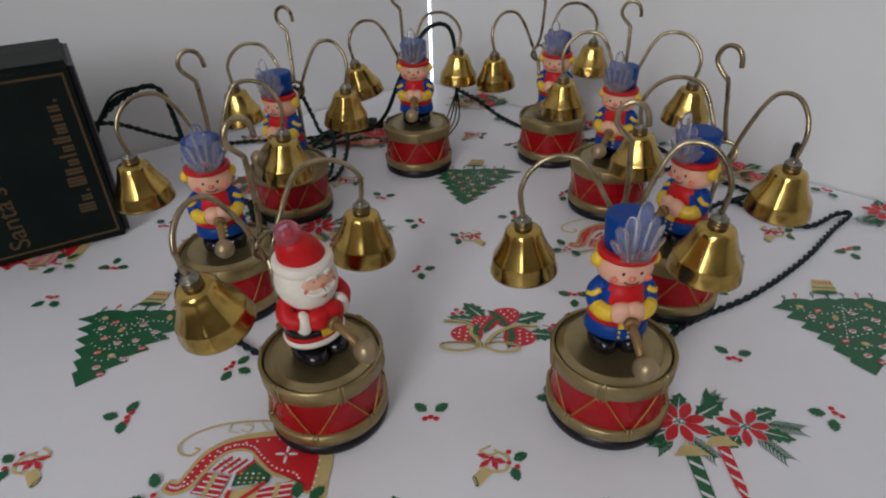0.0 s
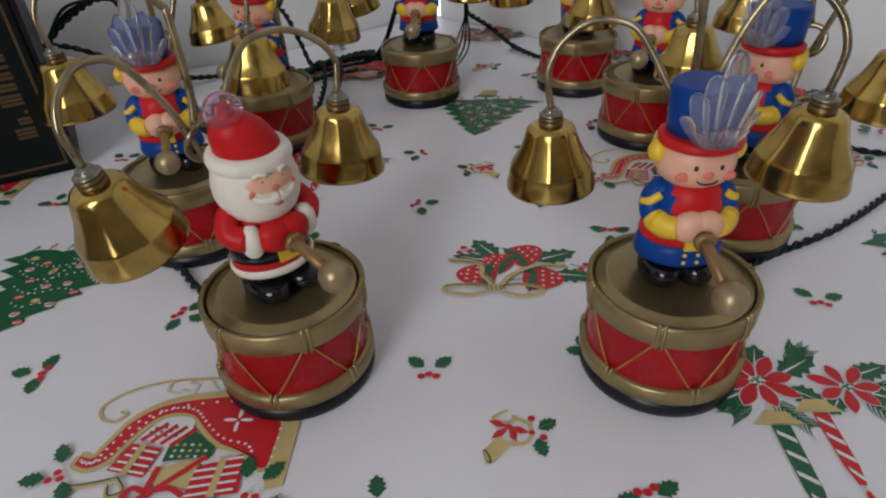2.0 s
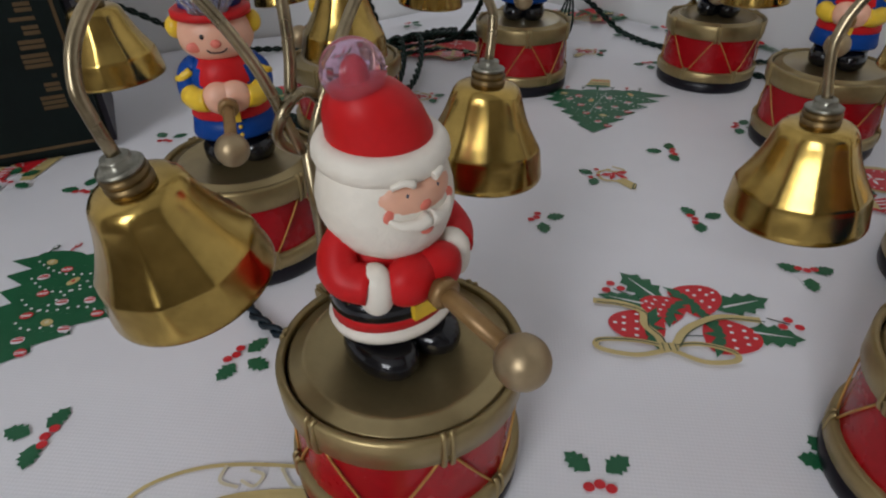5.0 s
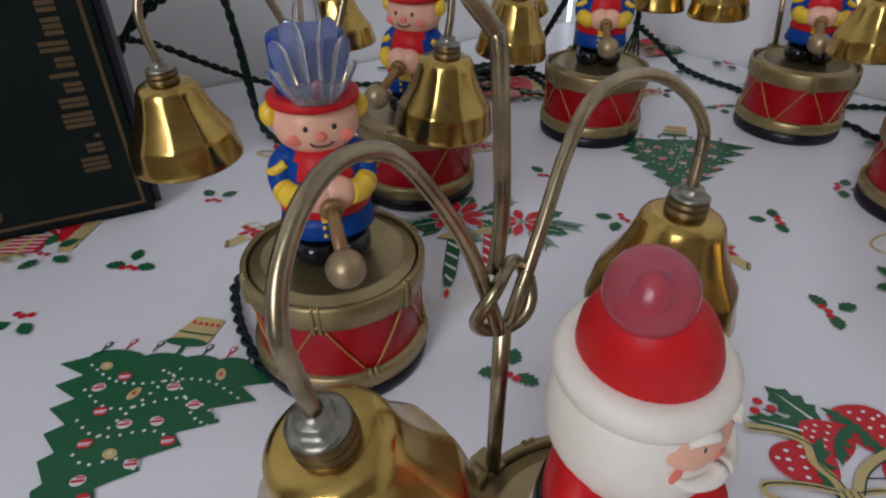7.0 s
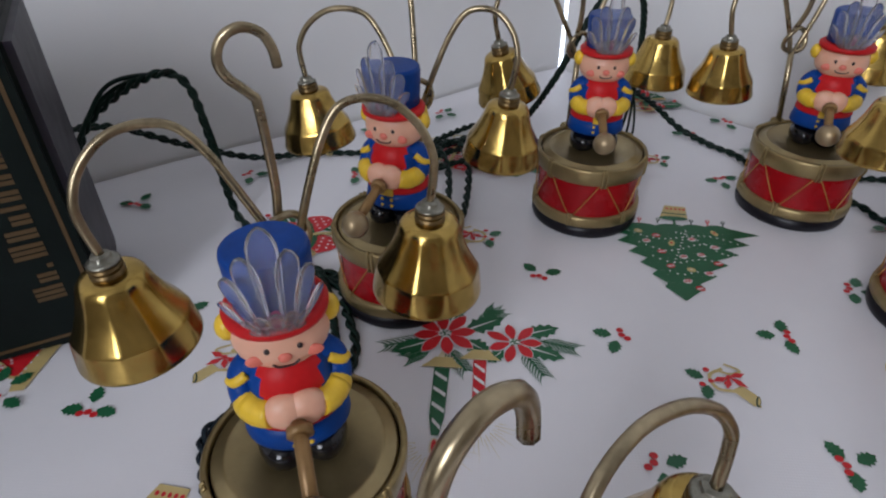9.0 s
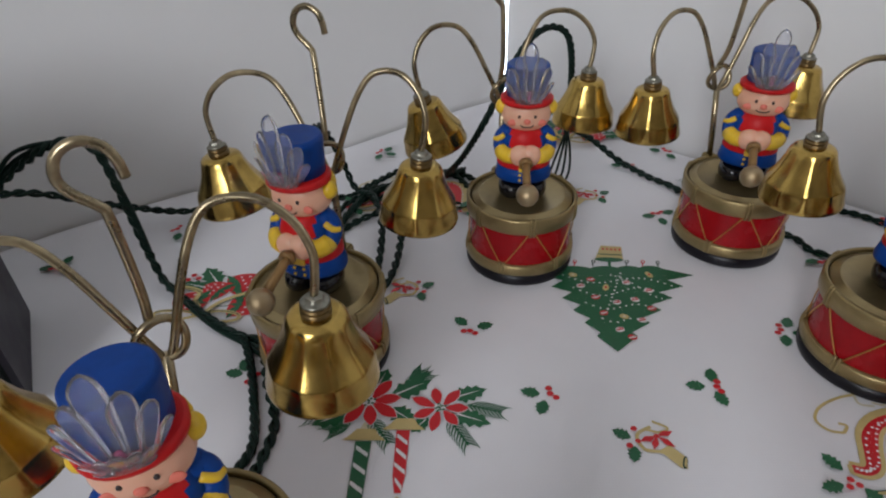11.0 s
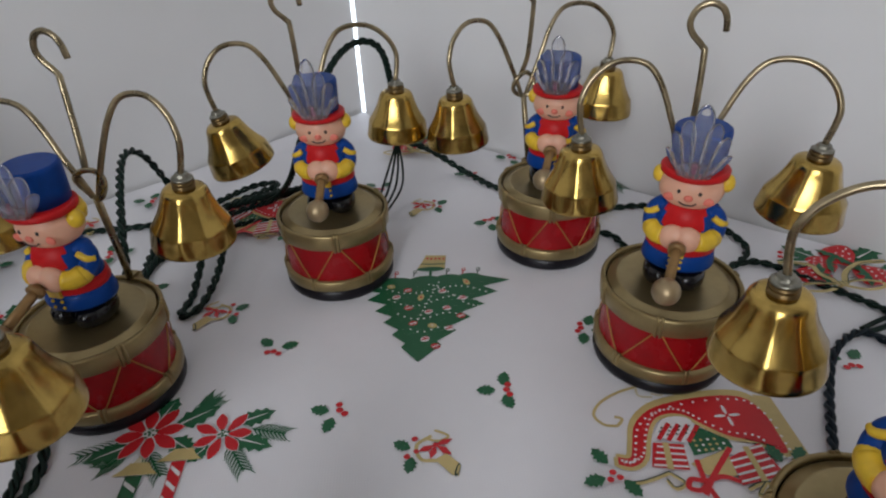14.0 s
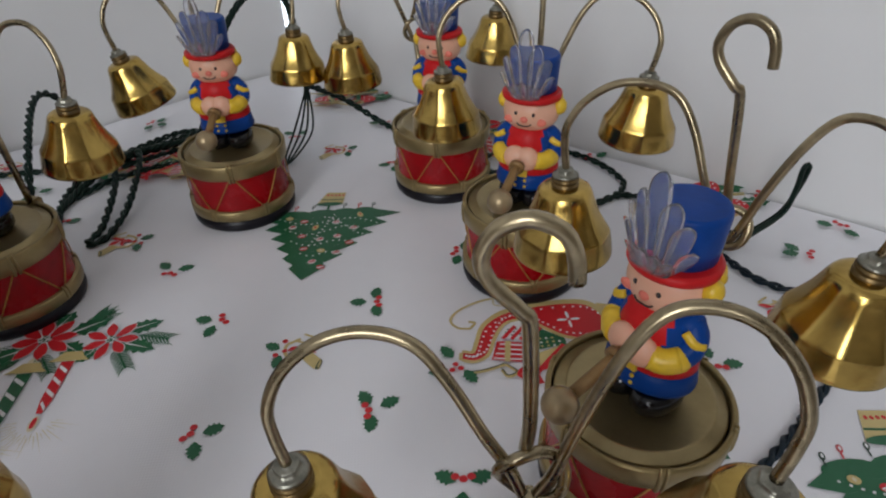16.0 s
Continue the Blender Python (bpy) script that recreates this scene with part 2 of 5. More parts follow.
Z0, Z1 = -10.7, 23.5
GAP = 0.028
c = Vector(CORNER)
PL, PR = c + LEFT_DIR * 31.2, c + RIGHT_DIR * 34
PB = PL + RIGHT_DIR * 34
MID = (0.0, 0.0)
# plane added behind the gap; it glows in place of daylight outside
bm = bmesh.new()
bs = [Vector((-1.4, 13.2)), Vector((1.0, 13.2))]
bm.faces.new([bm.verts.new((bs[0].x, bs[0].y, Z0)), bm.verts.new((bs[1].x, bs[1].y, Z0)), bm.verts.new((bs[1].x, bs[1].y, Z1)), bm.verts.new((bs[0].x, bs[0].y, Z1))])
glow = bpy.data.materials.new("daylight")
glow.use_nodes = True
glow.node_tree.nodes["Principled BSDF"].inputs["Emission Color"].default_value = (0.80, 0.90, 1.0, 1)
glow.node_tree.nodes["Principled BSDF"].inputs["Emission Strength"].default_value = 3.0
tagged(part("backdrop", bm, glow, None), "glowing plane standing in for daylight outside the corner gap", "sky", kind="structure")
wall("wall_left", c + LEFT_DIR * GAP, PL, Z0, Z1, 1.6, MID)
wall("wall_right", c + RIGHT_DIR * GAP, PR, Z0, Z1, 1.6, MID)
# unseen wall added behind the camera, dim so the bells mirror less light
wall("wall_front", PR + RIGHT_DIR * 0.05, PB, Z0, Z1, 1.6, MID).data.materials[0] = ROOM


def window_wall():
    """The wall with the window that lights the table: four blocks round an opening, frame and sill."""
    d = (PB - PL).normalized()
    ang = math.degrees(math.atan2(d.y, d.x))
    length = (PB - PL).length
    w0, w1, h0, h1 = 15.5, 25.5, 2.5, 21.8
    bm = bmesh.new()
    for x0, x1, z0, z1 in ((-0.1, w0, Z0, Z1), (w1, length + 0.1, Z0, Z1), (w0, w1, Z0, h0), (w0, w1, h1, Z1)):
        bar(bm, (x0, -1.6, z0), 0, (x1 - x0, 1.6, z1 - z0))
    ob = part("wall_window", bm, ROOM, None, "", pose(PL.x * U, PL.y * U, 0, 0, 0, ang))
    tagged(ob, "unseen beige wall with a tall window opening, toned down for reflections", "wall", kind="structure")
    win = new("window_1")
    win.matrix_basis = pose(PL.x * U, PL.y * U, 0, 0, 0, ang)
    tagged(win, "white framed window letting in daylight", "window", kind="structure")
    bm = bmesh.new()
    for x0, x1, z0, z1 in ((w0, w0 + 0.6, h0, h1), (w1 - 0.6, w1, h0, h1), (w0 + 0.6, w1 - 0.6, h0, h0 + 0.6), (w0 + 0.6, w1 - 0.6, h1 - 0.6, h1), ((w0 + w1) / 2 - 0.3, (w0 + w1) / 2 + 0.3, h0 + 0.6, h1 - 0.6)):
        bar(bm, (x0, -1.0, z0), 0, (x1 - x0, 0.6, z1 - z0))
    part("window_frame", bm, WALL, win)
    return ob


window_wall()
for nm, z, mt, lab in (("floor", Z0 - 1.0, FLOOR, "brown wooden floor under the table"), ("ceiling", Z1, WALL, "plain white ceiling")):
    bm = bmesh.new()
    q = [c - LEFT_DIR * 3 - RIGHT_DIR * 3, PL + LEFT_DIR * 3 - RIGHT_DIR * 3, PB + LEFT_DIR * 3 + RIGHT_DIR * 3, PR - LEFT_DIR * 3 + RIGHT_DIR * 3]
    lo = [bm.verts.new((p.x, p.y, z)) for p in q]
    hi = [bm.verts.new((p.x, p.y, z + 1.0)) for p in q]
    bm.faces.new(lo), bm.faces.new(hi)
    for i in range(4):
        bm.faces.new((lo[i], lo[(i + 1) % 4], hi[(i + 1) % 4], hi[i]))
    bmesh.ops.recalc_face_normals(bm, faces=bm.faces)
    tagged(part(nm, bm, mt, None), lab, nm, kind="structure")


# ---- the table and its cloth ----
def wall_gap(x, y):
    """Distance from the nearer of the two corner walls."""
    p = Vector((x, y)) - c
    nl, nr = Vector((LEFT_DIR.y, -LEFT_DIR.x)), Vector((-RIGHT_DIR.y, RIGHT_DIR.x))
    nl = nl if nl.dot(-c) > 0 else -nl
    nr = nr if nr.dot(-c) > 0 else -nr
    return p.dot(nl), p.dot(nr)


def cloth_bend(s, rise, width):
    """Height of the cloth where it turns up against a wall, s from it."""
    return rise * max(0.0, 1 - s / width) ** 2.2


def build_table():
    t = thing("table", 0, 0)
    tagged(t, "wooden table hidden under a white Christmas tablecloth", "table")
    bm = bmesh.new()
    q = [c + LEFT_DIR * 0.3 + RIGHT_DIR * 0.3, c + LEFT_DIR * 10 + RIGHT_DIR * 0.3, c + LEFT_DIR * 10 + RIGHT_DIR * 13.5, c + LEFT_DIR * 0.3 + RIGHT_DIR * 13.5]
    lo = [bm.verts.new((p.x, p.y, -0.45)) for p in q]
    hi = [bm.verts.new((p.x, p.y, -0.03)) for p in q]
    bm.faces.new(lo), bm.faces.new(hi)
    for i in range(4):
        bm.faces.new((lo[i], lo[(i + 1) % 4], hi[(i + 1) % 4], hi[i]))
    bmesh.ops.recalc_face_normals(bm, faces=bm.faces)
    part("tabletop", bm, TABLE, t)
    for u, v in ((1, 1), (9, 1), (9, 12.5), (1, 12.5)):
        p = c + LEFT_DIR * u + RIGHT_DIR * v
        bm = bmesh.new()
        lathe(bm, [(0, Z0), (0.35, Z0), (0.45, -6), (0.5, -0.45), (0, -0.45)], 16, m=Matrix.Translation((p.x, p.y, 0)))
        part("leg", bm, TABLE, t)


build_table()


def cloth_height(p):
    """Height of the cloth at a plan point: it turns up at the walls and ripples a little near them."""
    sl, sr = wall_gap(p.x, p.y)
    u = (p.x - c.x) * LEFT_DIR.x + (p.y - c.y) * LEFT_DIR.y
    z = cloth_bend(sl, 0.07 + 0.03 * math.sin(u * 1.7), 0.35) + cloth_bend(sr, 0.03, 0.22)
    return z + 0.012 * max(0.0, 1 - min(sl, sr) / 1.6) * noise.noise((p.x * 1.1, p.y * 1.1, 0.3))


def build_cloth():
    """One sheet from wall to wall that turns up at the walls and hangs over the free edges."""
    bm = bmesh.new()
    n_u, n_v = 100, 130
    rows = []
    for i in range(n_u + 1):
        row = []
        for j in range(n_v + 1):
            u = 0.04 + 10.5 * (i / n_u) ** 1.25
            v = 0.04 + 14.0 * (j / n_v) ** 1.25
            p = c + LEFT_DIR * u + RIGHT_DIR * v
            z = cloth_height(p)
            if u > 10.1:
                z -= (u - 10.1) * 3
            if v > 13.6:
                z -= (v - 13.6) * 3
            row.append(bm.verts.new((p.x, p.y, z)))
        rows.append(row)
    for i in range(n_u):
        for j in range(n_v):
            f = bm.faces.new((rows[i][j], rows[i + 1][j], rows[i + 1][j + 1], rows[i][j + 1]))
            f.smooth = True
    bmesh.ops.recalc_face_normals(bm, faces=bm.faces)
    return tagged(part("tablecloth", bm, CLOTH, None), "white vinyl tablecloth printed with trees, holly, bells and sleighs", "tablecloth")


cloth = build_cloth()

# ---- the ornaments: a drum with a figurine, and two bells on wire arms ----
R, H = 0.395, 0.60


def on_rim(a, r, z):
    return V(r * math.cos(a), r * math.sin(a), z)


MESHES = {}


def widen(me, k):
    """Widens a turned mesh without changing its height."""
    me.transform(Matrix.Diagonal((k, k, 1, 1)))


def make_drum_meshes():
    # black base, its height drawn to take in the contact shadow at its foot
    bm = bmesh.new()
    lathe(bm, [(0, 0), (0.380, 0), (0.390, 0.008), (0.396, 0.03), (0.396, 0.100), (0.30, 0.104), (0.30, 0.13), (0, 0.13)], 56)
    MESHES["drum_base"] = mesh_of("drum_base", bm, BLACK)
    bm = bmesh.new()
    lathe(bm, [(0.372, 0.165), (0.368, 0.3), (0.369, 0.38), (0.372, 0.485)], 56)
    MESHES["drum_shell"] = mesh_of("drum_shell", bm, RED)
    bm = bmesh.new()
    lathe(bm, [(0.36, 0.099), (0.392, 0.100), (0.400, 0.106), (0.398, 0.176), (0.389, 0.187), (0.355, 0.189)], 56)
    MESHES["lower_hoop"] = mesh_of("lower_hoop", bm, GOLD)
    bm = bmesh.new()
    lathe(bm, [(0.360, 0.472), (0.386, 0.473), (0.394, 0.482), (0.398, 0.588), (0.392, 0.600), (0.376, 0.602), (0.370, 0.592), (0.369, 0.56)], 56)
    MESHES["upper_hoop"] = mesh_of("upper_hoop", bm, GOLD)
    bm = bmesh.new()
    lathe(bm, [(0.362, 0.545), (0.362, 0.580), (0.354, 0.590), (0.325, 0.592), (0.316, 0.604), (0.302, 0.606), (0.286, 0.597), (0, 0.597)], 56)
    MESHES["drum_head"] = mesh_of("drum_head", bm, GOLD_HEAD)
    # black lining that paints the shade in the groove between hoop and head
    bm = bmesh.new()
    lathe(bm, [(0.3699, 0.59), (0.3695, 0.54), (0.361, 0.54)], 56)
    MESHES["gap_shade"] = mesh_of("gap_shade", bm, BLACK)
    # a clamp: two rounded prongs over the hoop
    for key, z0, z1 in (("upper_clamp", 0.455, 0.606), ("lower_clamp", 0.092, 0.204)):
        bm = bmesh.new()
        for s in (-0.016, 0.016):
            tube(bm, smooth_path([(0.380, s * 0.8, z0), (0.394, s * 0.8, z0 + 0.02), (0.397, s * 0.8, (z0 + z1) / 2), (0.394, s * 0.8, z1 - 0.012), (0.380, s * 0.8, z1)], 3), 0.0095, 6)
        tube(bm, [(0.392, -0.018, (z0 + z1) / 2 - 0.03), (0.392, 0.018, (z0 + z1) / 2 - 0.03)], 0.008, 6)
        MESHES[key] = mesh_of(key, bm, GOLD)
    bm = bmesh.new()
    a0, a1 = 0.04, math.pi / 6 - 0.03
    pts = [on_rim(a0 + (a1 - a0) * k / 5, 0.379, 0.484 - 0.305 * k / 5) for k in range(6)]
    tube(bm, pts, 0.0048, 5)
    MESHES["cord"] = mesh_of("cord", bm, CORD_GOLD)
    bm = bmesh.new()
    pts = [on_rim(-a0 - (a1 - a0) * k / 5, 0.379, 0.484 - 0.305 * k / 5) for k in range(6)]
    tube(bm, pts, 0.0048, 5)
    MESHES["cord_back"] = mesh_of("cord", bm, CORD_GOLD)
    # the bell, hung from its top at the origin
    bm = bmesh.new()
    prof = [(0.0, -0.072), (0.080, -0.072), (0.102, -0.075), (0.120, -0.084), (0.132, -0.100), (0.142, -0.125), (0.154, -0.160), (0.170, -0.200), (0.190, -0.238), (0.211, -0.272), (0.227, -0.296), (0.2335, -0.306), (0.2345, -0.310),
            (0.2385, -0.330), (0.244, -0.365), (0.249, -0.402), (0.251, -0.418), (0.2495, -0.425), (0.244, -0.424), (0.236, -0.38), (0.222, -0.31), (0.18, -0.235), (0.13, -0.14), (0.0, -0.10)]
    prof = [(r * 1.01, -0.072 + (z + 0.072) * 1.06) for r, z in prof]
    lathe(bm, prof, 80, facet=(-0.415, -0.11, 10, 0.62))
    MESHES["bell"] = mesh_of("bell", bm, BRASS)
    bm = bmesh.new()
    lathe(bm, [(0, -0.085), (0.066, -0.085), (0.067, -0.058), (0.060, -0.055), (0.060, -0.049), (0.066, -0.046), (0.066, -0.034), (0.060, -0.031), (0.060, -0.026), (0.064, -0.022), (0, -0.020)], 24)
    MESHES["collar"] = mesh_of("collar", bm, material("dull_brass_collar", (0.17, 0.115, 0.05), 0.38, metal=0.9, var=0.3))
    bm = bmesh.new()
    lathe(bm, [(0, -0.022), (0.062, -0.022), (0.064, -0.014), (0.056, -0.008), (0.044, -0.008), (0.042, 0.010), (0.036, 0.016), (0.026, 0.012), (0.020, 0.020), (0, 0.022)], 24, facet=(-0.009, 0.012, 6, 1.0))
    MESHES["nut"] = mesh_of("nut", bm, STEEL)
    bm = bmesh.new()
    bar(bm, (-0.045, 0.36, 0.47), 0, (0.09, 0.085, 0.145))
    bmesh.ops.bevel(bm, geom=list(bm.edges), offset=0.015, segments=2, affect="EDGES")
    MESHES["bracket"] = mesh_of("bracket", bm, GOLD)
    # mallet: rod and ball
    bm = bmesh.new()
    tube(bm, [(0, 0, 0), (0, -0.10, 0), (0, -0.30, 0)], 0.029, 12, 0)
    lathe(bm, [(0, 0.0), (0.048, 0.0), (0.05, 0.03), (0.035, 0.035), (0, 0.035)], 16, 0, Matrix.Translation((0, -0.02, 0)) @ Matrix.Rotation(radians(90), 4, "X"))
    blob(bm, (0, -0.355, 0), (0.078, 0.078, 0.078), 1, u=24, v=16)
    MESHES["mallet"] = mesh_of("mallet", bm, [WOODROD, BALL])


def face(bm, z, w, front, flesh, dark, cheek):
    """Two eyes, a nose and cheeks as plain dots."""
    for s in (-1, 1):
        blob(bm, (s * w * 0.32, front + 0.012, z + 0.020), (0.011, 0.007, 0.013), dark, u=10, v=6)
        blob(bm, (s * w * 0.58, front + 0.030, z - 0.030), (0.036, 0.010, 0.025), cheek, Matrix(), 14, 8)
    blob(bm, (0, front + 0.003, z - 0.014), (0.025, 0.013, 0.021), cheek, u=12, v=8)


def make_soldier():
    """A toy drummer in a blue coat, one mesh; faces -y, feet at 0."""
    bm = bmesh.new()
    mats = [BLUE, PAINT_RED, YELLOW, FLESH, CHEEK, BOOT, material("dark_eye_paint", (0.03, 0.02, 0.02), 0.4)]
    for s in (-1, 1):
        blob(bm, (s * 0.082, -0.015, 0.066), (0.104, 0.150, 0.072), 5, power=0.7)
        stack(bm, [(0.05, 0.085, 0.09, 0.02), (0.12, 0.09, 0.095, 0.02), (0.20, 0.085, 0.09, 0.02)], 5, Matrix.Translation((s * 0.085, 0, 0)), 20)
    stack(bm, [(0.150, 0.190, 0.158, 0.01), (0.158, 0.212, 0.178, 0.01), (0.175, 0.215, 0.181, 0.01), (0.21, 0.208, 0.174, 0.01), (0.262, 0.198, 0.164, 0.01)], 0)
    stack(bm, [(0.260, 0.197, 0.165, 0.01), (0.268, 0.203, 0.170, 0.01), (0.315, 0.196, 0.164, 0.01), (0.325, 0.188, 0.156, 0.01)], 1)
    old = set(bm.faces)
    stack(bm, [(0.322, 0.184, 0.152, 0.01), (0.36, 0.180, 0.152, 0.004), (0.40, 0.176, 0.152, 0.0), (0.44, 0.170, 0.150, -0.006), (0.48, 0.160, 0.145, -0.010), (0.52, 0.142, 0.134, -0.010), (0.555, 0.120, 0.115, -0.006), (0.575, 0.09, 0.09, 0.0)], 0, seg=56)
    for f in bm.faces:
        if f not in old and f.calc_center_median().y < 0 and abs(f.calc_center_median().x) < 0.112:
            f.material_index = 1
    bar(bm, (0.0, -0.158, 0.285), "c", (0.085, 0.022, 0.062), 2)
    for z in (0.185, 0.228):
        for s in (-1, 1):
            blob(bm, (s * 0.032, -0.166, z), (0.011, 0.009, 0.011), 2, u=8, v=6)
    for s in (-1, 1):
        tube(bm, smooth_path([(s * 0.132, 0.01, 0.512), (s * 0.172, 0.0, 0.470), (s * 0.180, -0.035, 0.41), (s * 0.158, -0.090, 0.378)], 4), 0.054, 14, 0)
        blob(bm, (s * 0.132, 0.01, 0.508), (0.058, 0.066, 0.052), 0)
        tube(bm, smooth_path([(s * 0.166, -0.078, 0.384), (s * 0.132, -0.122, 0.372), (s * 0.085, -0.152, 0.380)], 3), 0.060, 14, 2, r_end=0.056)
        blob(bm, (s * 0.166, -0.078, 0.384), (0.058, 0.058, 0.058), 2)
        blob(bm, (s * 0.036, -0.160, 0.388), (0.084, 0.060, 0.080), 3)
        tube(bm, smooth_path([(s * 0.150, -0.046, 0.500), (s * 0.198, -0.045, 0.470), (s * 0.220, -0.012, 0.455)], 4), 0.021, 10, 2)
    blob(bm, (0, 0.005, 0.660), (0.180, 0.160, 0.126), 3, u=28, v=18, power=0.82)
    face(bm, 0.660, 0.176, -0.157, 3, 6, 4)
    tube(bm, smooth_path([(-0.046, -0.152, 0.620), (-0.024, -0.155, 0.606), (0.024, -0.155, 0.606), (0.046, -0.152, 0.620)], 3), 0.0042, 6, 6)
    stack(bm, [(0.635, 0.10, 0.06, 0.100), (0.66, 0.162, 0.10, 0.085), (0.71, 0.186, 0.122, 0.070), (0.755, 0.178, 0.118, 0.062)], 2)
    for s in (-1, 1):
        blob(bm, (s * 0.180, 0.01, 0.700), (0.044, 0.050, 0.054), 2, u=14, v=10)
    stack(bm, [(0.742, 0.170, 0.160, 0.0), (0.752, 0.186, 0.177, -0.002), (0.780, 0.189, 0.180, -0.002), (0.792, 0.172, 0.164, 0.0)], 1)
    blob(bm, (0, -0.074, 0.765), (0.158, 0.108, 0.025), 1, u=28, v=10)
    stack(bm, [(0.785, 0.146, 0.146, 0.02), (0.87, 0.150, 0.150, 0.022), (0.985, 0.154, 0.154, 0.025), (1.004, 0.150, 0.150, 0.025), (1.012, 0.138, 0.138, 0.025)], 0)
    MESHES["soldier"] = mesh_of("drummer_figurine", bm, mats)
    # the plume: a fan of clear rounded fronds, a tall one in the middle, and a small cup of short ones in front
    tall = [(0.0, 1.205, 0.047, -0.172)]
    for sx in (-1, 1):
        tall += [(sx * 0.062, 1.110, 0.042, -0.172), (sx * 0.112, 1.035, 0.040, -0.158), (sx * 0.140, 0.935, 0.032, -0.144)]
    short = [(sx * 0.036, 0.905 - 0.013 * abs(sx), 0.027, -0.216 + 0.012 * abs(sx)) for sx in (-2.4, -1.2, 0, 1.2, 2.4)]
    MESHES["fronds"] = []
    for k, (dx, top, w, y1) in enumerate(tall + short):
        bm = bmesh.new()
        y0 = -0.146 if k < len(tall) else -0.170
        th = 0.015 if k < len(tall) else 0.010
        pts = smooth_path([(dx * 0.42, y0 + 0.012, 0.786), (dx * 0.60, y0 - 0.008, 0.786 + 0.15 * (top - 0.786)), (dx * 0.86, y0 * 0.45 + y1 * 0.55, 0.786 + 0.5 * (top - 0.786)), (dx * 1.04, y1, 0.786 + 0.86 * (top - 0.786)), (dx * 1.08, y1 - 0.004, top - 0.006), (dx * 1.085, y1 - 0.004, top)], 4)
        prev = None
        for i, p in enumerate(pts):
            t = (p.z - 0.786) / (top - 0.786)
            ww = w * (0.55 + 0.50 * min(1, t * 1.5)) * math.sqrt(max(0.015, 1 - max(0.0, (t - 0.80) / 0.20) ** 2))
            tt = th * math.sqrt(max(0.05, 1 - max(0.0, (t - 0.85) / 0.15) ** 2))
            a0 = math.atan2(dx, 0.16)
            ring = []
            for q in range(12):
                a = 2 * math.pi * q / 12
                u, d = ww * math.cos(a), tt * math.sin(a) - 0.35 * ww * math.cos(a) ** 2
                ring.append(bm.verts.new(p + V(u * math.cos(a0), u * math.sin(a0) + d, 0)))
            if prev:
                for q in range(12):
                    bm.faces.new((prev[q], prev[(q + 1) % 12], ring[(q + 1) % 12], ring[q])).smooth = True
            else:
                bm.faces.new(ring[::-1])
            prev = ring
        bm.faces.new(prev)
        bmesh.ops.recalc_face_normals(bm, faces=bm.faces)
        MESHES["fronds"].append(mesh_of("frond", bm, CLEAR))
    bm = bmesh.new()
    blob(bm, (0, -0.166, 0.800), (0.094, 0.034, 0.020), 0, u=20, v=10)
    MESHES["plume"] = mesh_of("plume", bm, CLEAR)
    bm = bmesh.new()
    blob(bm, (0, -0.172, 0.842), (0.024, 0.018, 0.034), 0, u=14, v=10)
    MESHES["bulb"] = mesh_of("bulb", bm, BULB)


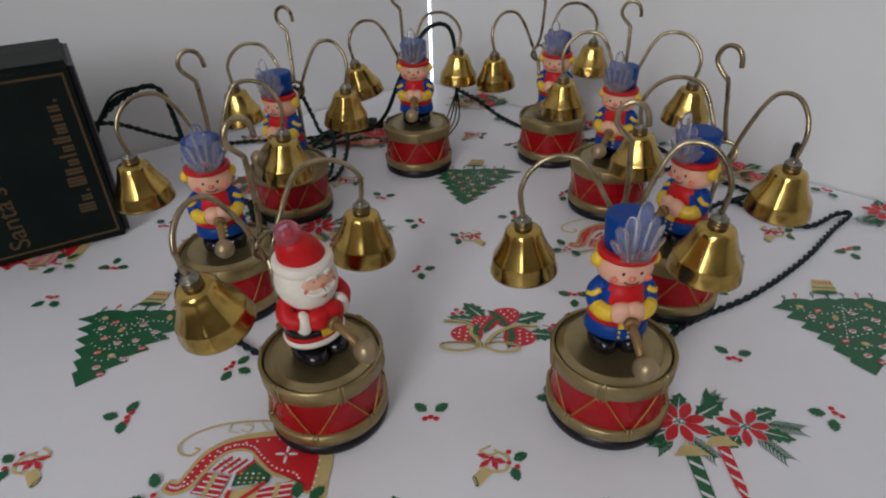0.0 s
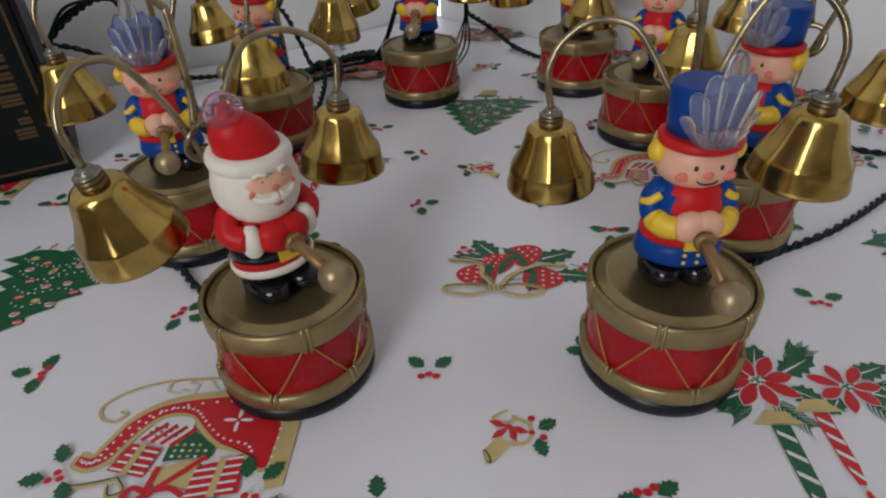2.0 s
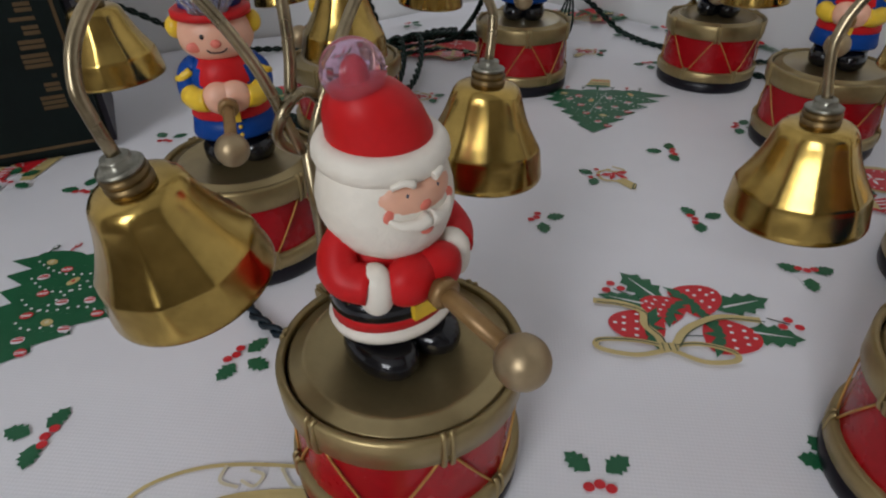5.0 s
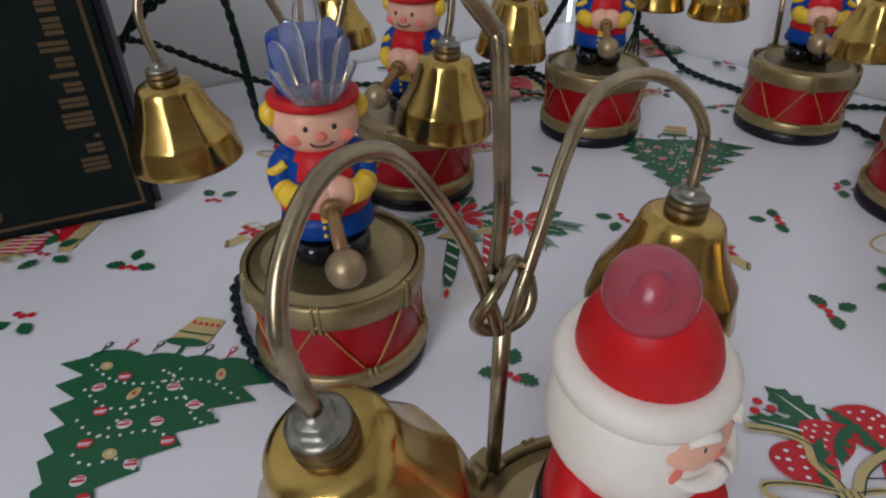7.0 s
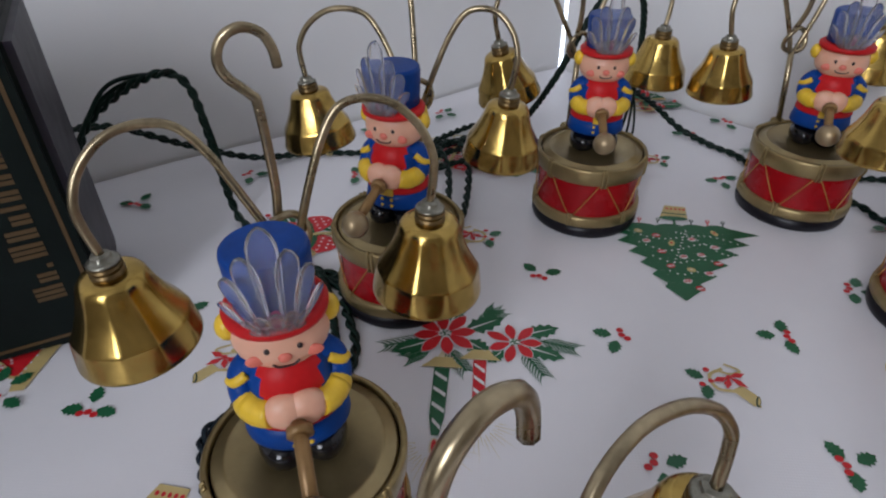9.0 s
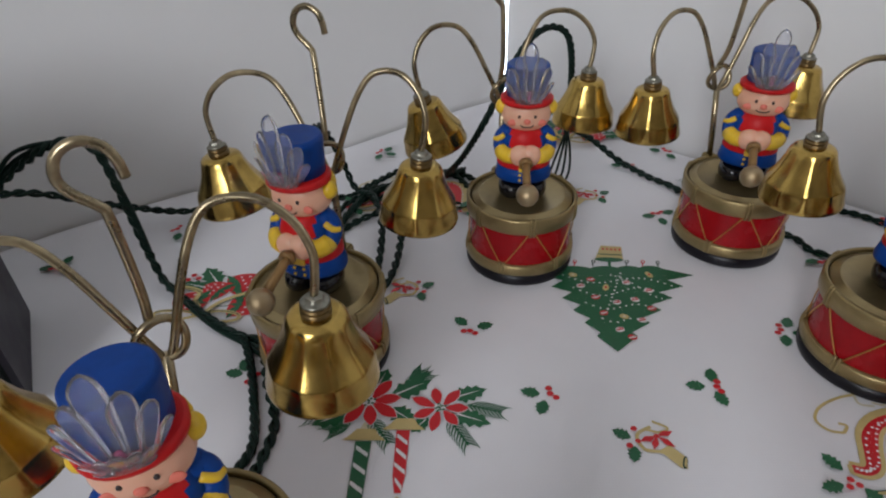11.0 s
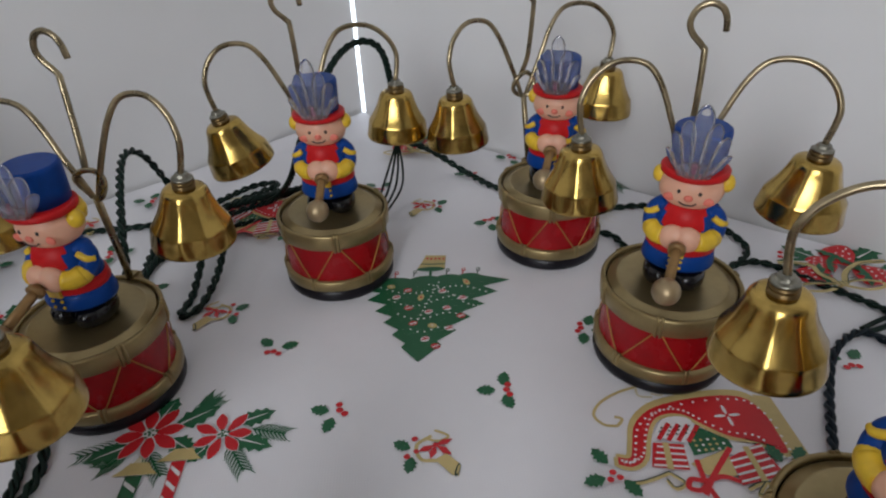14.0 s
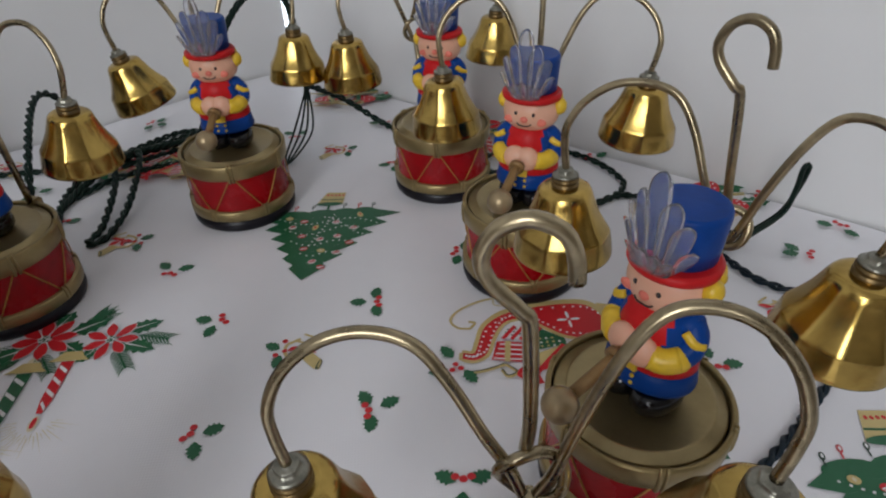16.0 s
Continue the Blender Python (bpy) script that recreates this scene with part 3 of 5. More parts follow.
def make_santa():
    """A toy Father Christmas, one mesh; faces -y, feet at 0."""
    bm = bmesh.new()
    mats = [PAINT_RED, WHITE_FUR, FLESH, CHEEK, BOOT, YELLOW, material("grey_blue_eye_paint", (0.05, 0.06, 0.10), 0.4)]
    for s in (-1, 1):
        blob(bm, (s * 0.09, -0.03, 0.055), (0.105, 0.165, 0.062), 4, power=0.75)
        stack(bm, [(0.05, 0.09, 0.10, 0.02), (0.19, 0.10, 0.11, 0.02)], 4, Matrix.Translation((s * 0.085, 0, 0)), 20)
    stack(bm, [(0.150, 0.180, 0.155, 0.01), (0.160, 0.212, 0.182, 0.01), (0.185, 0.220, 0.190, 0.01), (0.205, 0.205, 0.175, 0.01)], 1)
    stack(bm, [(0.20, 0.208, 0.176, 0.01), (0.255, 0.198, 0.168, 0.01)], 0)
    stack(bm, [(0.238, 0.203, 0.172, 0.01), (0.244, 0.210, 0.180, 0.01), (0.298, 0.203, 0.173, 0.01), (0.304, 0.193, 0.164, 0.01)], 4)
    bar(bm, (0.0, -0.170, 0.270), "c", (0.10, 0.024, 0.058), 5)
    stack(bm, [(0.295, 0.193, 0.163, 0.01), (0.38, 0.185, 0.157, 0.01), (0.47, 0.160, 0.138, 0.01), (0.55, 0.11, 0.10, 0.01)], 0)
    for s in (-1, 1):
        tube(bm, smooth_path([(s * 0.14, 0.01, 0.51), (s * 0.20, -0.005, 0.475), (s * 0.21, -0.06, 0.42), (s * 0.16, -0.12, 0.40)], 4), 0.060, 14, 0)
        blob(bm, (s * 0.15, 0.01, 0.50), (0.072, 0.075, 0.062), 0)
        blob(bm, (s * 0.148, -0.128, 0.385), (0.052, 0.058, 0.082), 1, power=0.8)
        blob(bm, (s * 0.046, -0.165, 0.392), (0.090, 0.066, 0.078), 0, power=0.85)
    stack(bm, [(0.445, 0.05, 0.04, -0.09), (0.455, 0.11, 0.09, -0.06), (0.485, 0.170, 0.150, -0.03), (0.525, 0.205, 0.188, -0.01), (0.575, 0.224, 0.207, 0.0), (0.63, 0.224, 0.208, 0.008), (0.69, 0.208, 0.195, 0.01), (0.73, 0.19, 0.18, 0.01)], 1)
    blob(bm, (0, -0.100, 0.650), (0.150, 0.104, 0.078), 2, u=24, v=16, power=0.8)
    face(bm, 0.655, 0.165, -0.198, 2, 6, 3)
    for s in (-1, 1):
        tube(bm, smooth_path([(s * 0.004, -0.212, 0.600), (s * 0.04, -0.214, 0.595), (s * 0.09, -0.192, 0.600), (s * 0.115, -0.165, 0.618)], 3), 0.026, 10, 1, r_end=0.008)
        tube(bm, smooth_path([(s * 0.035, -0.196, 0.712), (s * 0.065, -0.190, 0.722), (s * 0.098, -0.170, 0.708)], 3), 0.014, 8, 1, r_end=0.008)
    blob(bm, (0, -0.200, 0.566), (0.026, 0.018, 0.020), 3, u=10, v=8)
    ring = [V(0.170 * math.cos(a), 0.01 + 0.162 * math.sin(a), 0.748 + 0.012 * math.sin(a)) for a in [2 * math.pi * k / 36 for k in range(36)]]
    tube(bm, ring, 0.046, 12, 1, closed=True)
    stack(bm, [(0.74, 0.168, 0.160, 0.01), (0.80, 0.164, 0.157, 0.010), (0.855, 0.150, 0.146, 0.006), (0.895, 0.130, 0.128, 0.0), (0.928, 0.098, 0.098, -0.004), (0.948, 0.060, 0.060, -0.008), (0.955, 0.02, 0.02, -0.010)], 0)
    for v in bm.verts:
        if v.co.z > 0.79:
            v.co.x -= 0.36 * (v.co.z - 0.79)
            v.co.z += 0.06 * (v.co.z - 0.79)
        if v.co.z > 0.43:
            k = 1 - 0.07 * min(1.0, (v.co.z - 0.43) / 0.08)
            v.co.x, v.co.y = v.co.x * k, v.co.y * k
    MESHES["santa"] = mesh_of("santa_figurine", bm, mats)
    bm = bmesh.new()
    blob(bm, (-0.078, -0.006, 0.980), (0.086, 0.086, 0.086), 0, u=28, v=18)
    blob(bm, (-0.076, -0.006, 0.968), (0.030, 0.030, 0.046), 1, u=14, v=10)
    MESHES["pompom"] = mesh_of("pompom", bm, [PINK, PAINT_RED])


make_drum_meshes()
for k in ("drum_base", "drum_shell", "lower_hoop", "upper_hoop", "drum_head", "upper_clamp", "lower_clamp", "cord", "cord_back", "bracket", "gap_shade"):
    widen(MESHES[k], 1.09)
make_soldier()
make_santa()


def ornament(x, y, back, nuts, facing, ring_at, hook_top, santa=False, clamp_turn=0.0, tilts=(3, 3), mallet_drop=15, rise=0.06):
    """back: bearing of the pole from the drum's middle; nuts: plan places and heights of the two bells' tops; facing: where the figurine looks."""
    t = thing("drum_ornament", x, y, 0, back - 90)
    kind = "Father Christmas figurine" if santa else "blue-coated drummer"
    tagged(t, "red and gold drum ornament, " + kind + ", two brass bells", "christmas ornament", "drum ornaments with bells")
    inv = Matrix.Rotation(radians(90 - back), 4, "Z") @ Matrix.Translation((-x, -y, 0))
    for k in ("drum_base", "drum_shell", "lower_hoop", "upper_hoop", "drum_head", "gap_shade"):
        put_mesh(k, MESHES[k], t)
    for k in range(6):
        turn = clamp_turn + 60 * k
        put_mesh("upper_clamp", MESHES["upper_clamp"], t, m=pose(0, 0, 0, 0, 0, turn))
        put_mesh("lower_clamp", MESHES["lower_clamp"], t, m=pose(0, 0, 0, 0, 0, turn + 30))
        put_mesh("cord", MESHES["cord"], t, m=pose(0, 0, 0, 0, 0, turn))
        put_mesh("cord", MESHES["cord_back"], t, m=pose(0, 0, 0, 0, 0, turn))
    put_mesh("bracket", MESHES["bracket"], t)
    # pole, ring and hook
    px, py = 0.0, 0.415
    rx, ry, rz = inv @ V(*ring_at)
    hx, hy, hz = inv @ V(*hook_top)
    bm = bmesh.new()
    tube(bm, [(px, py, 0.50), (px * 0.5 + rx * 0.5, py * 0.5 + ry * 0.5, 0.87), (rx, ry, rz - 0.08)], 0.0235, 10)
    part("pole", bm, WIRE, t)
    bm = bmesh.new()
    tube(bm, [(rx + 0.092 * math.cos(a), ry + 0.02 * math.sin(2 * a), rz + 0.095 * math.sin(a)) for a in [2 * math.pi * k / 28 for k in range(28)]], 0.0185, 8, closed=True)
    part("wire_ring", bm, WIRE, t)
    bm = bmesh.new()
    tube(bm, smooth_path([(rx - 0.02, ry + 0.02, rz + 0.08), (rx * 0.6 + hx * 0.4, ry * 0.6 + hy * 0.4, rz + 0.25), (hx * 0.85 + rx * 0.15, hy * 0.85 + ry * 0.15, hz - 0.29), (hx - 0.015, hy, hz - 0.24), (hx - 0.085, hy, hz - 0.165), (hx - 0.105, hy, hz - 0.10),
                                       (hx - 0.075, hy, hz - 0.03), (hx - 0.01, hy, hz), (hx + 0.055, hy, hz - 0.025), (hx + 0.085, hy, hz - 0.08), (hx + 0.095, hy, hz - 0.15)], 5), 0.0195, 8)
    part("hook", bm, WIRE, t)
    # arms and bells
    for (nx, ny, nz), lean in zip(nuts, tilts):
        n = inv @ V(nx, ny, nz)
        d = V(n.x - rx, n.y - ry, 0)
        L = d.length
        e = d.normalized()
        base = V(rx, ry, 0)

        def q(s, z, back_lean=0.0):
            return base + e * s + V(0, back_lean, z)
        dz = nz - 1.33
        bm = bmesh.new()
        tube(bm, smooth_path([q(0.02, rz - 0.09), q(0.06, rz + 0.02), q(L * 0.19, rz * 0.5 + 0.81 + dz * .5, 0.03), q(L * 0.32, 1.595 + dz * .9 + rise * 0.7, 0.07), q(L * 0.46, 1.695 + dz + rise, 0.10), q(L * 0.64, 1.725 + dz + rise, 0.11), q(L * 0.82, 1.700 + dz + rise, 0.09),
                              q(L * 0.97, 1.620 + dz + rise * 0.8, 0.06), q(L * 1.04, 1.53 + dz + rise * 0.4, 0.03), q(L * 1.035, 1.46 + dz, 0.015), q(L * 1.0, 1.345 + dz)], 6), 0.0190, 8)
        part("bell_arm", bm, WIRE, t)
        m = Matrix.Translation(n * U) @ Matrix.Rotation(radians(lean), 4, (-e).cross(V(0, 0, 1))) @ pose(0, 0, 0, 0, 0, 37 * nx)
        b = put_mesh("bell", MESHES["bell"], t, m=m)
        put_mesh("collar", MESHES["collar"], b)
        put_mesh("nut", MESHES["nut"], b, "zinc screw nut")
    # figurine on the drum head
    z = 0.598
    fm = Matrix.Translation((0, 0, z * U)) @ pose(0, 0, 0, 0, 0, facing - back + 180) @ Matrix.Translation((0, (0.02 if santa else 0.025) * U, 0))
    if santa:
        put_mesh("santa_figurine", MESHES["santa"], t, "red and white toy Father Christmas", fm)
        put_mesh("light_pompom", MESHES["pompom"], t, "clear pink plastic bobble", fm)
    else:
        put_mesh("drummer_figurine", MESHES["soldier"], t, "toy drummer painted blue, red and yellow", fm)
        p = put_mesh("light_plume", MESHES["plume"], t, "clear plastic plume on the hat", fm)
        put_mesh("bulb", MESHES["bulb"], p, "small unlit pink bulb")
        for me in MESHES["fronds"]:
            put_mesh("frond", me, p)
    put_mesh("mallet", MESHES["mallet"], t, "brown drumstick with gold ball", fm @ Matrix.Translation((0, -0.222 * U, 0.378 * U)) @ pose(0, 0, 0, mallet_drop, 0, 0))
    return t


ornament(-0.810, 3.727, 139, ((-1.458, 3.490, 1.400), (-0.557, 4.519, 1.329)), -44, (-1.124, 3.956, 1.315), (-1.175, 4.048, 2.178), santa=True, mallet_drop=7, rise=0.0, tilts=(13, 4), clamp_turn=9)
ornament(1.229, 3.757, 77, ((0.632, 4.369, 1.264), (1.895, 4.067, 1.432)), -86, (1.323, 4.234, 1.317), (1.280, 4.226, 2.166), clamp_turn=22)
ornament(-1.911, 5.107, 115, ((-2.638, 5.289, 1.411), (-1.428, 5.763, 1.411)), -68, (-2.022, 5.599, 1.336), (-2.044, 5.606, 2.189), clamp_turn=8)
ornament(-1.762, 6.885, 74, ((-2.435, 7.466, 1.312), (-1.070, 7.165, 1.374)), -107, (-1.654, 7.266, 1.302), (-1.716, 7.495, 2.149), tilts=(7, 5), clamp_turn=30)
ornament(-0.363, 8.043, 112, ((-1.142, 8.286, 1.329), (0.191, 8.699, 1.352)), -92, (-0.512, 8.414, 1.280), (-0.531, 8.461, 2.160), tilts=(14, 2), clamp_turn=15)
ornament(1.407, 8.257, 105, ((0.645, 8.487, 1.344), (1.979, 8.872, 1.379)), -110, (1.236, 8.714, 1.267), (1.291, 8.691, 2.160), clamp_turn=5)
ornament(1.870, 6.853, 71, ((1.363, 7.389, 1.367), (2.661, 6.951, 1.411)), -119, (2.000, 7.231, 1.280), (2.021, 7.330, 2.151), clamp_turn=20)
ornament(2.055, 5.086, 42, ((1.819, 5.807, 1.384), (2.766, 4.916, 1.422)), -150, (2.424, 5.361, 1.309), (2.264, 5.280, 2.216), clamp_turn=12)


# ---- the box that the set came in, standing on its long side ----
def build_box():
    ang = math.degrees(math.atan2(-0.51, -0.83))
    t = thing("gift_box", -3.50, 6.32, 0, ang)
    tagged(t, "black cardboard box with gold blackletter print and thin gold border", "box")
    L, D, HH = 3.2, 1.15, 1.94
    # local x runs along the front edge away from the corner, the front face looks to +y
    bm = bmesh.new()
    bar(bm, (0, -D, 0), 0, (L, D, HH))
    bmesh.ops.bevel(bm, geom=list(bm.edges), offset=0.06, segments=3, affect="EDGES")
    for f in bm.faces:
        if f.calc_center_median().x < 0.03:
            f.material_index = 1
    part("carton", bm, [BOX, BOX_EDGE], t)
    bm = bmesh.new()
    w = 0.022
    for x0, z0, sx, sz in ((0.10, 0.10, L - 0.2, w), (0.10, HH - 0.12, L - 0.2, w), (0.10, 0.10 + w, w, HH - 0.22 - w), (L - 0.1 - w, 0.10 + w, w, HH - 0.22 - w)):
        bar(bm, (x0, 0.0, z0), 0, (sx, 0.004, sz))
    part("border", bm, FOIL, t, "thin gold line border")
    # the brand's line, as plain bars
    bm = bmesh.new()
    z = 0.40
    for n, tall in ((3, 1), (2, 0), (1, -1), (0, 0), (3, 2), (2, 1), (2, 0), (1, 1), (2, 0), (2, 1), (3, 0), (2, 0), (2, 0), (1, -1)):
        for k in range(n):
            hgt = {2: 0.17, 1: 0.155, 0: 0.10, -1: 0.03}[tall]
            bar(bm, (0.235, 0, z), 0, (hgt, 0.004, 0.026))
            z += 0.036
        z += 0.022
    part("gold_bars", bm, FOIL, t, "gold bars of blackletter lettering")
    cu = bpy.data.curves.new("title", "FONT")
    cu.body, cu.size, cu.extrude = "Santa's Mar", 0.26 * U, 0.0002
    tmp = new("title_text", cu)
    bpy.context.view_layer.update()
    me = bpy.data.meshes.new_from_object(tmp.evaluated_get(bpy.context.evaluated_depsgraph_get()))
    bpy.data.objects.remove(tmp)
    me.materials.append(FOIL)
    ob = put_mesh("title", me, t, "gold lettering that reads Santa's Mar")
    # letters read upwards on the front face
    ob.matrix_basis = Matrix(((0, 1, 0, 0.93 * U), (0, 0, 1, 0.003 * U), (1, 0, 0, 0.16 * U), (0, 0, 0, 1)))
    return t


build_box()


# ---- green light cables between the ornaments ----
def cable(pts, strands=2, r=0.016, pitch=0.21, mat=None, label="dark green twisted light cable lying on the tablecloth", spread=1.0):
    """A cord of twisted strands along the points."""
    path = smooth_path(pts, 12)
    dist = [0.0]
    for a, b in zip(path, path[1:]):
        dist.append(dist[-1] + (b - a).length)
    total = dist[-1]
    n = max(8, int(total / 0.022))
    line, k = [], 0
    for i in range(n + 1):
        s = total * i / n
        while k < len(dist) - 2 and dist[k + 1] < s:
            k += 1
        f = (s - dist[k]) / max(1e-6, dist[k + 1] - dist[k])
        line.append(path[k].lerp(path[k + 1], min(1, f)))
    t = tagged(new("light_cable"), label, "cable", "light cables")
    for q in range(strands):
        bm = bmesh.new()
        pp = []
        for i, p in enumerate(line):
            d = (line[min(i + 1, n)] - line[max(i - 1, 0)]).normalized()
            side = d.cross(V(0, 0, 1))
            side = side.normalized() if side.length > 1e-3 else V(1, 0, 0)
            up = side.cross(d)
            a = 2 * math.pi * (total * i / n / pitch + q / strands) + 0.5 * math.sin(i * 0.13)
            rr = r * 1.02 * spread if strands > 1 else 0
            o = p + (side * math.cos(a) + up * math.sin(a)) * rr
            o.z = max(o.z, r)
            pp.append(o)
        tube(bm, pp, r, 6)
        part("strand", bm, mat or CABLE, t)
    return t


Z = 0.03
cable([(1.61, 4.03, Z), (2.04, 4.59, Z), (2.83, 5.04, Z), (3.55, 5.60, Z), (4.12, 6.16, Z), (4.45, 6.45, 0.05), (4.31, 6.47, 0.05), (3.90, 6.25, Z), (3.53, 6.45, Z), (3.34, 6.83, Z), (3.00, 6.66, Z), (2.65, 6.13, Z), (2.44, 5.66, Z), (2.45, 5.44, 0.06)],
      mat=CABLE_BLUE, label="dark blue-green twisted cable looping across the tablecloth")
cable([(2.19, 7.16, 0.05), (2.60, 7.58, Z), (3.00, 7.73, Z), (3.36, 7.36, Z), (3.56, 7.13, Z), (3.63, 7.01, Z), (3.61, 6.93, Z)])
cable([(3.35, 6.83, Z), (3.51, 6.86, 0.06), (3.67, 6.91, 0.11), (3.85, 6.89, 0.30), (3.86, 6.85, 0.52), (3.86, 6.85, 0.68), (3.88, 6.85, 0.73), (3.91, 6.86, 0.68), (3.91, 6.90, 0.48), (3.87, 6.95, 0.26), (3.67, 6.97, 0.08), (3.49, 6.93, 0.04), (3.33, 6.87, Z)], 1, 0.020,
      label="stiff folded end of dark green cable sticking up")
cable([(1.65, 8.49, 0.06), (2.05, 8.70, Z), (2.52, 8.70, Z), (2.87, 8.43, Z), (3.03, 8.00, Z), (2.90, 7.76, Z), (2.55, 7.55, Z), (2.22, 7.20, 0.05)])
cable([(1.69, 8.36, 0.05), (1.97, 8.26, Z), (2.04, 8.05, Z), (2.16, 7.94, Z), (2.26, 7.58, Z), (2.16, 7.22, 0.05)])
cable([(0.15, 9.29, 0.62), (0.47, 9.55, 0.35), (0.78, 9.62, 0.08), (1.03, 9.34, Z), (1.23, 9.10, Z), (1.34, 8.67, 0.05)], r=0.018)
# over the bell arm behind the middle ornament
cable([(-1.69, 8.84, 0.06), (-1.16, 9.19, 0.06), (-0.88, 9.03, 0.35), (-0.64, 8.72, 0.90), (-0.45, 8.85, 1.26), (-0.28, 9.00, 1.49), (-0.10, 9.12, 1.57), (0.06, 9.17, 1.50), (0.13, 9.19, 1.25), (0.15, 9.21, 0.80), (0.15, 9.22, 0.5)], 3, 0.016)
for k in range(4):
    s = k - 1.5
    cable([(0.15, 9.20, 0.62), (0.13 + 0.035 * s, 9.14, 0.44), (0.08 + 0.06 * s, 9.03, 0.24), (-0.02 + 0.045 * s, 8.90, 0.09), (-0.11 + 0.01 * s, 8.71, Z), (-0.26, 8.66 + 0.02 * s, Z)], 1, 0.011, label="loose thin green wire hanging to the tablecloth")
cable([(-0.11, 8.68, Z), (-0.42, 8.82, Z), (-0.81, 9.41, Z), (-1.14, 9.30, Z), (-1.49, 9.06, Z), (-1.77, 8.92, Z)], 2, 0.017)
# tangle between the two drums at the back
cable([(-1.66, 7.20, 0.06), (-1.90, 7.85, Z), (-2.03, 8.27, Z), (-1.99, 8.64, 0.06), (-1.77, 8.92, 0.09), (-1.38, 9.13, 0.10), (-0.97, 9.41, 0.06), (-0.63, 8.82, Z), (-0.48, 8.47, 0.06)], 2, 0.017)
cable([(-1.98, 8.22, Z), (-1.84, 8.75, 0.07), (-1.54, 9.05, 0.11), (-1.21, 9.32, 0.12), (-1.11, 9.54, 0.08), (-1.37, 9.58, 0.05), (-1.66, 9.29, 0.05), (-1.88, 8.99, 0.06)], 2, 0.017)
cable([(-1.81, 8.94, 0.10), (-1.62, 8.59, 0.24), (-1.52, 8.22, 0.16), (-1.52, 7.80, Z), (-1.55, 7.55, Z), (-1.43, 7.62, Z), (-1.36, 7.96, 0.08), (-1.36, 8.38, 0.20), (-1.47, 8.81, 0.22), (-1.70, 9.02, 0.10)], 2, 0.017)
cable([(-1.70, 7.23, 0.35), (-1.90, 7.90, 0.70), (-2.08, 8.59, 0.88), (-2.06, 8.91, 0.76), (-1.96, 9.05, 0.35), (-1.86, 9.05, 0.08), (-1.65, 9.13, 0.05)], 2, 0.017)
cable([(-1.88, 8.99, Z), (-2.36, 8.92, Z), (-2.94, 8.87, Z), (-3.40, 8.58, 0.12), (-3.84, 8.24, 0.40), (-4.22, 7.88, 0.72), (-4.47, 7.46, 0.85)], 2, 0.017)
cable([(-2.00, 8.06, Z), (-1.91, 8.48, 0.07), (-1.72, 8.81, 0.14), (-1.41, 9.02, 0.16), (-1.07, 9.24, 0.12), (-0.81, 9.46, 0.07)], 3, 0.017, label="thick bundle of twisted dark green cables")
cable([(-1.97, 8.30, Z), (-1.75, 8.54, 0.05), (-1.42, 8.76, 0.06), (-1.13, 8.89, Z), (-0.81, 8.78, Z), (-0.51, 8.50, 0.05)], 2, 0.017)
# from behind the box in an arc down to the cloth
for k in range(3):
    s = k - 1
    cable([(-4.30, 7.41, 0.55 + 0.05 * k), (-4.15 + 0.03 * s, 7.52, 0.92 + 0.05 * s), (-3.91, 7.60, 1.15 + 0.05 * s), (-3.54, 7.64 + 0.02 * s, 1.27 - 0.012 * k), (-3.37, 7.65, 1.17), (-3.31 + 0.01 * s, 7.67, 0.80), (-3.29 + 0.012 * s, 7.69, 0.42), (-3.25, 7.67, 0.12), (-3.11 + 0.04 * s, 7.53 - 0.05 * s, Z + 0.02 * k), (-2.71 + 0.05 * s, 7.19 - 0.06 * s, Z), (-2.36 + 0.06 * s, 6.96 - 0.06 * s, Z), (-2.12, 6.85 - 0.1 * s, Z)],
          2 if k == 0 else 1, 0.018, label="dark green light cable arching up from behind the box")
cable([(-2.36, 6.96, 0.05), (-2.26, 6.74, Z), (-2.14, 6.40, Z), (-2.06, 6.07, Z), (-2.14, 5.80, Z), (-2.10, 5.51, 0.06)], 3, 0.016)
cable([(-2.21, 6.94, 0.05), (-2.11, 6.60, 0.05), (-1.97, 6.25, Z), (-1.99, 5.94, Z), (-2.06, 5.56, 0.06)], 2, 0.018)
cable([(-2.08, 5.56, 0.06), (-2.45, 5.71, Z), (-2.66, 5.56, Z), (-2.58, 5.31, Z), (-2.44, 5.07, Z), (-2.27, 4.87, Z), (-2.08, 4.77, Z), (-1.88, 4.64, Z), (-1.69, 4.43, Z), (-1.35, 4.20, Z), (-1.19, 4.01, 0.05)],
      mat=CABLE_BLUE, label="dark blue-green twisted cable lying on the tablecloth")


# ---- the print on the cloth: each motif lies flat on the sheet, built once and laid out again at the repeat ----
LAYER = 0.0022


STEP = [0]


def lift(layer):
    """The height of the next piece of print: later pieces lie a hair above earlier ones."""
    STEP[0] = (STEP[0] + 1) % 20
    return 0.004 + LAYER * layer + 0.0001 * STEP[0]


def flat(bm, pts, mat, layer):
    z = lift(layer)
    vs = [bm.verts.new((x, y, z)) for x, y in pts]
    f = bm.faces.new(vs)
    f.normal_update()
    if f.normal.z < 0:
        f.normal_flip()
    f.material_index = mat


def oval(bm, x, y, a, b, mat, layer, turn=0.0, n=14):
    ct, st = math.cos(radians(turn)), math.sin(radians(turn))
    flat(bm, [(x + a * math.cos(q) * ct - b * math.sin(q) * st, y + a * math.cos(q) * st + b * math.sin(q) * ct) for q in [2 * math.pi * k / n for k in range(n)]], mat, layer)


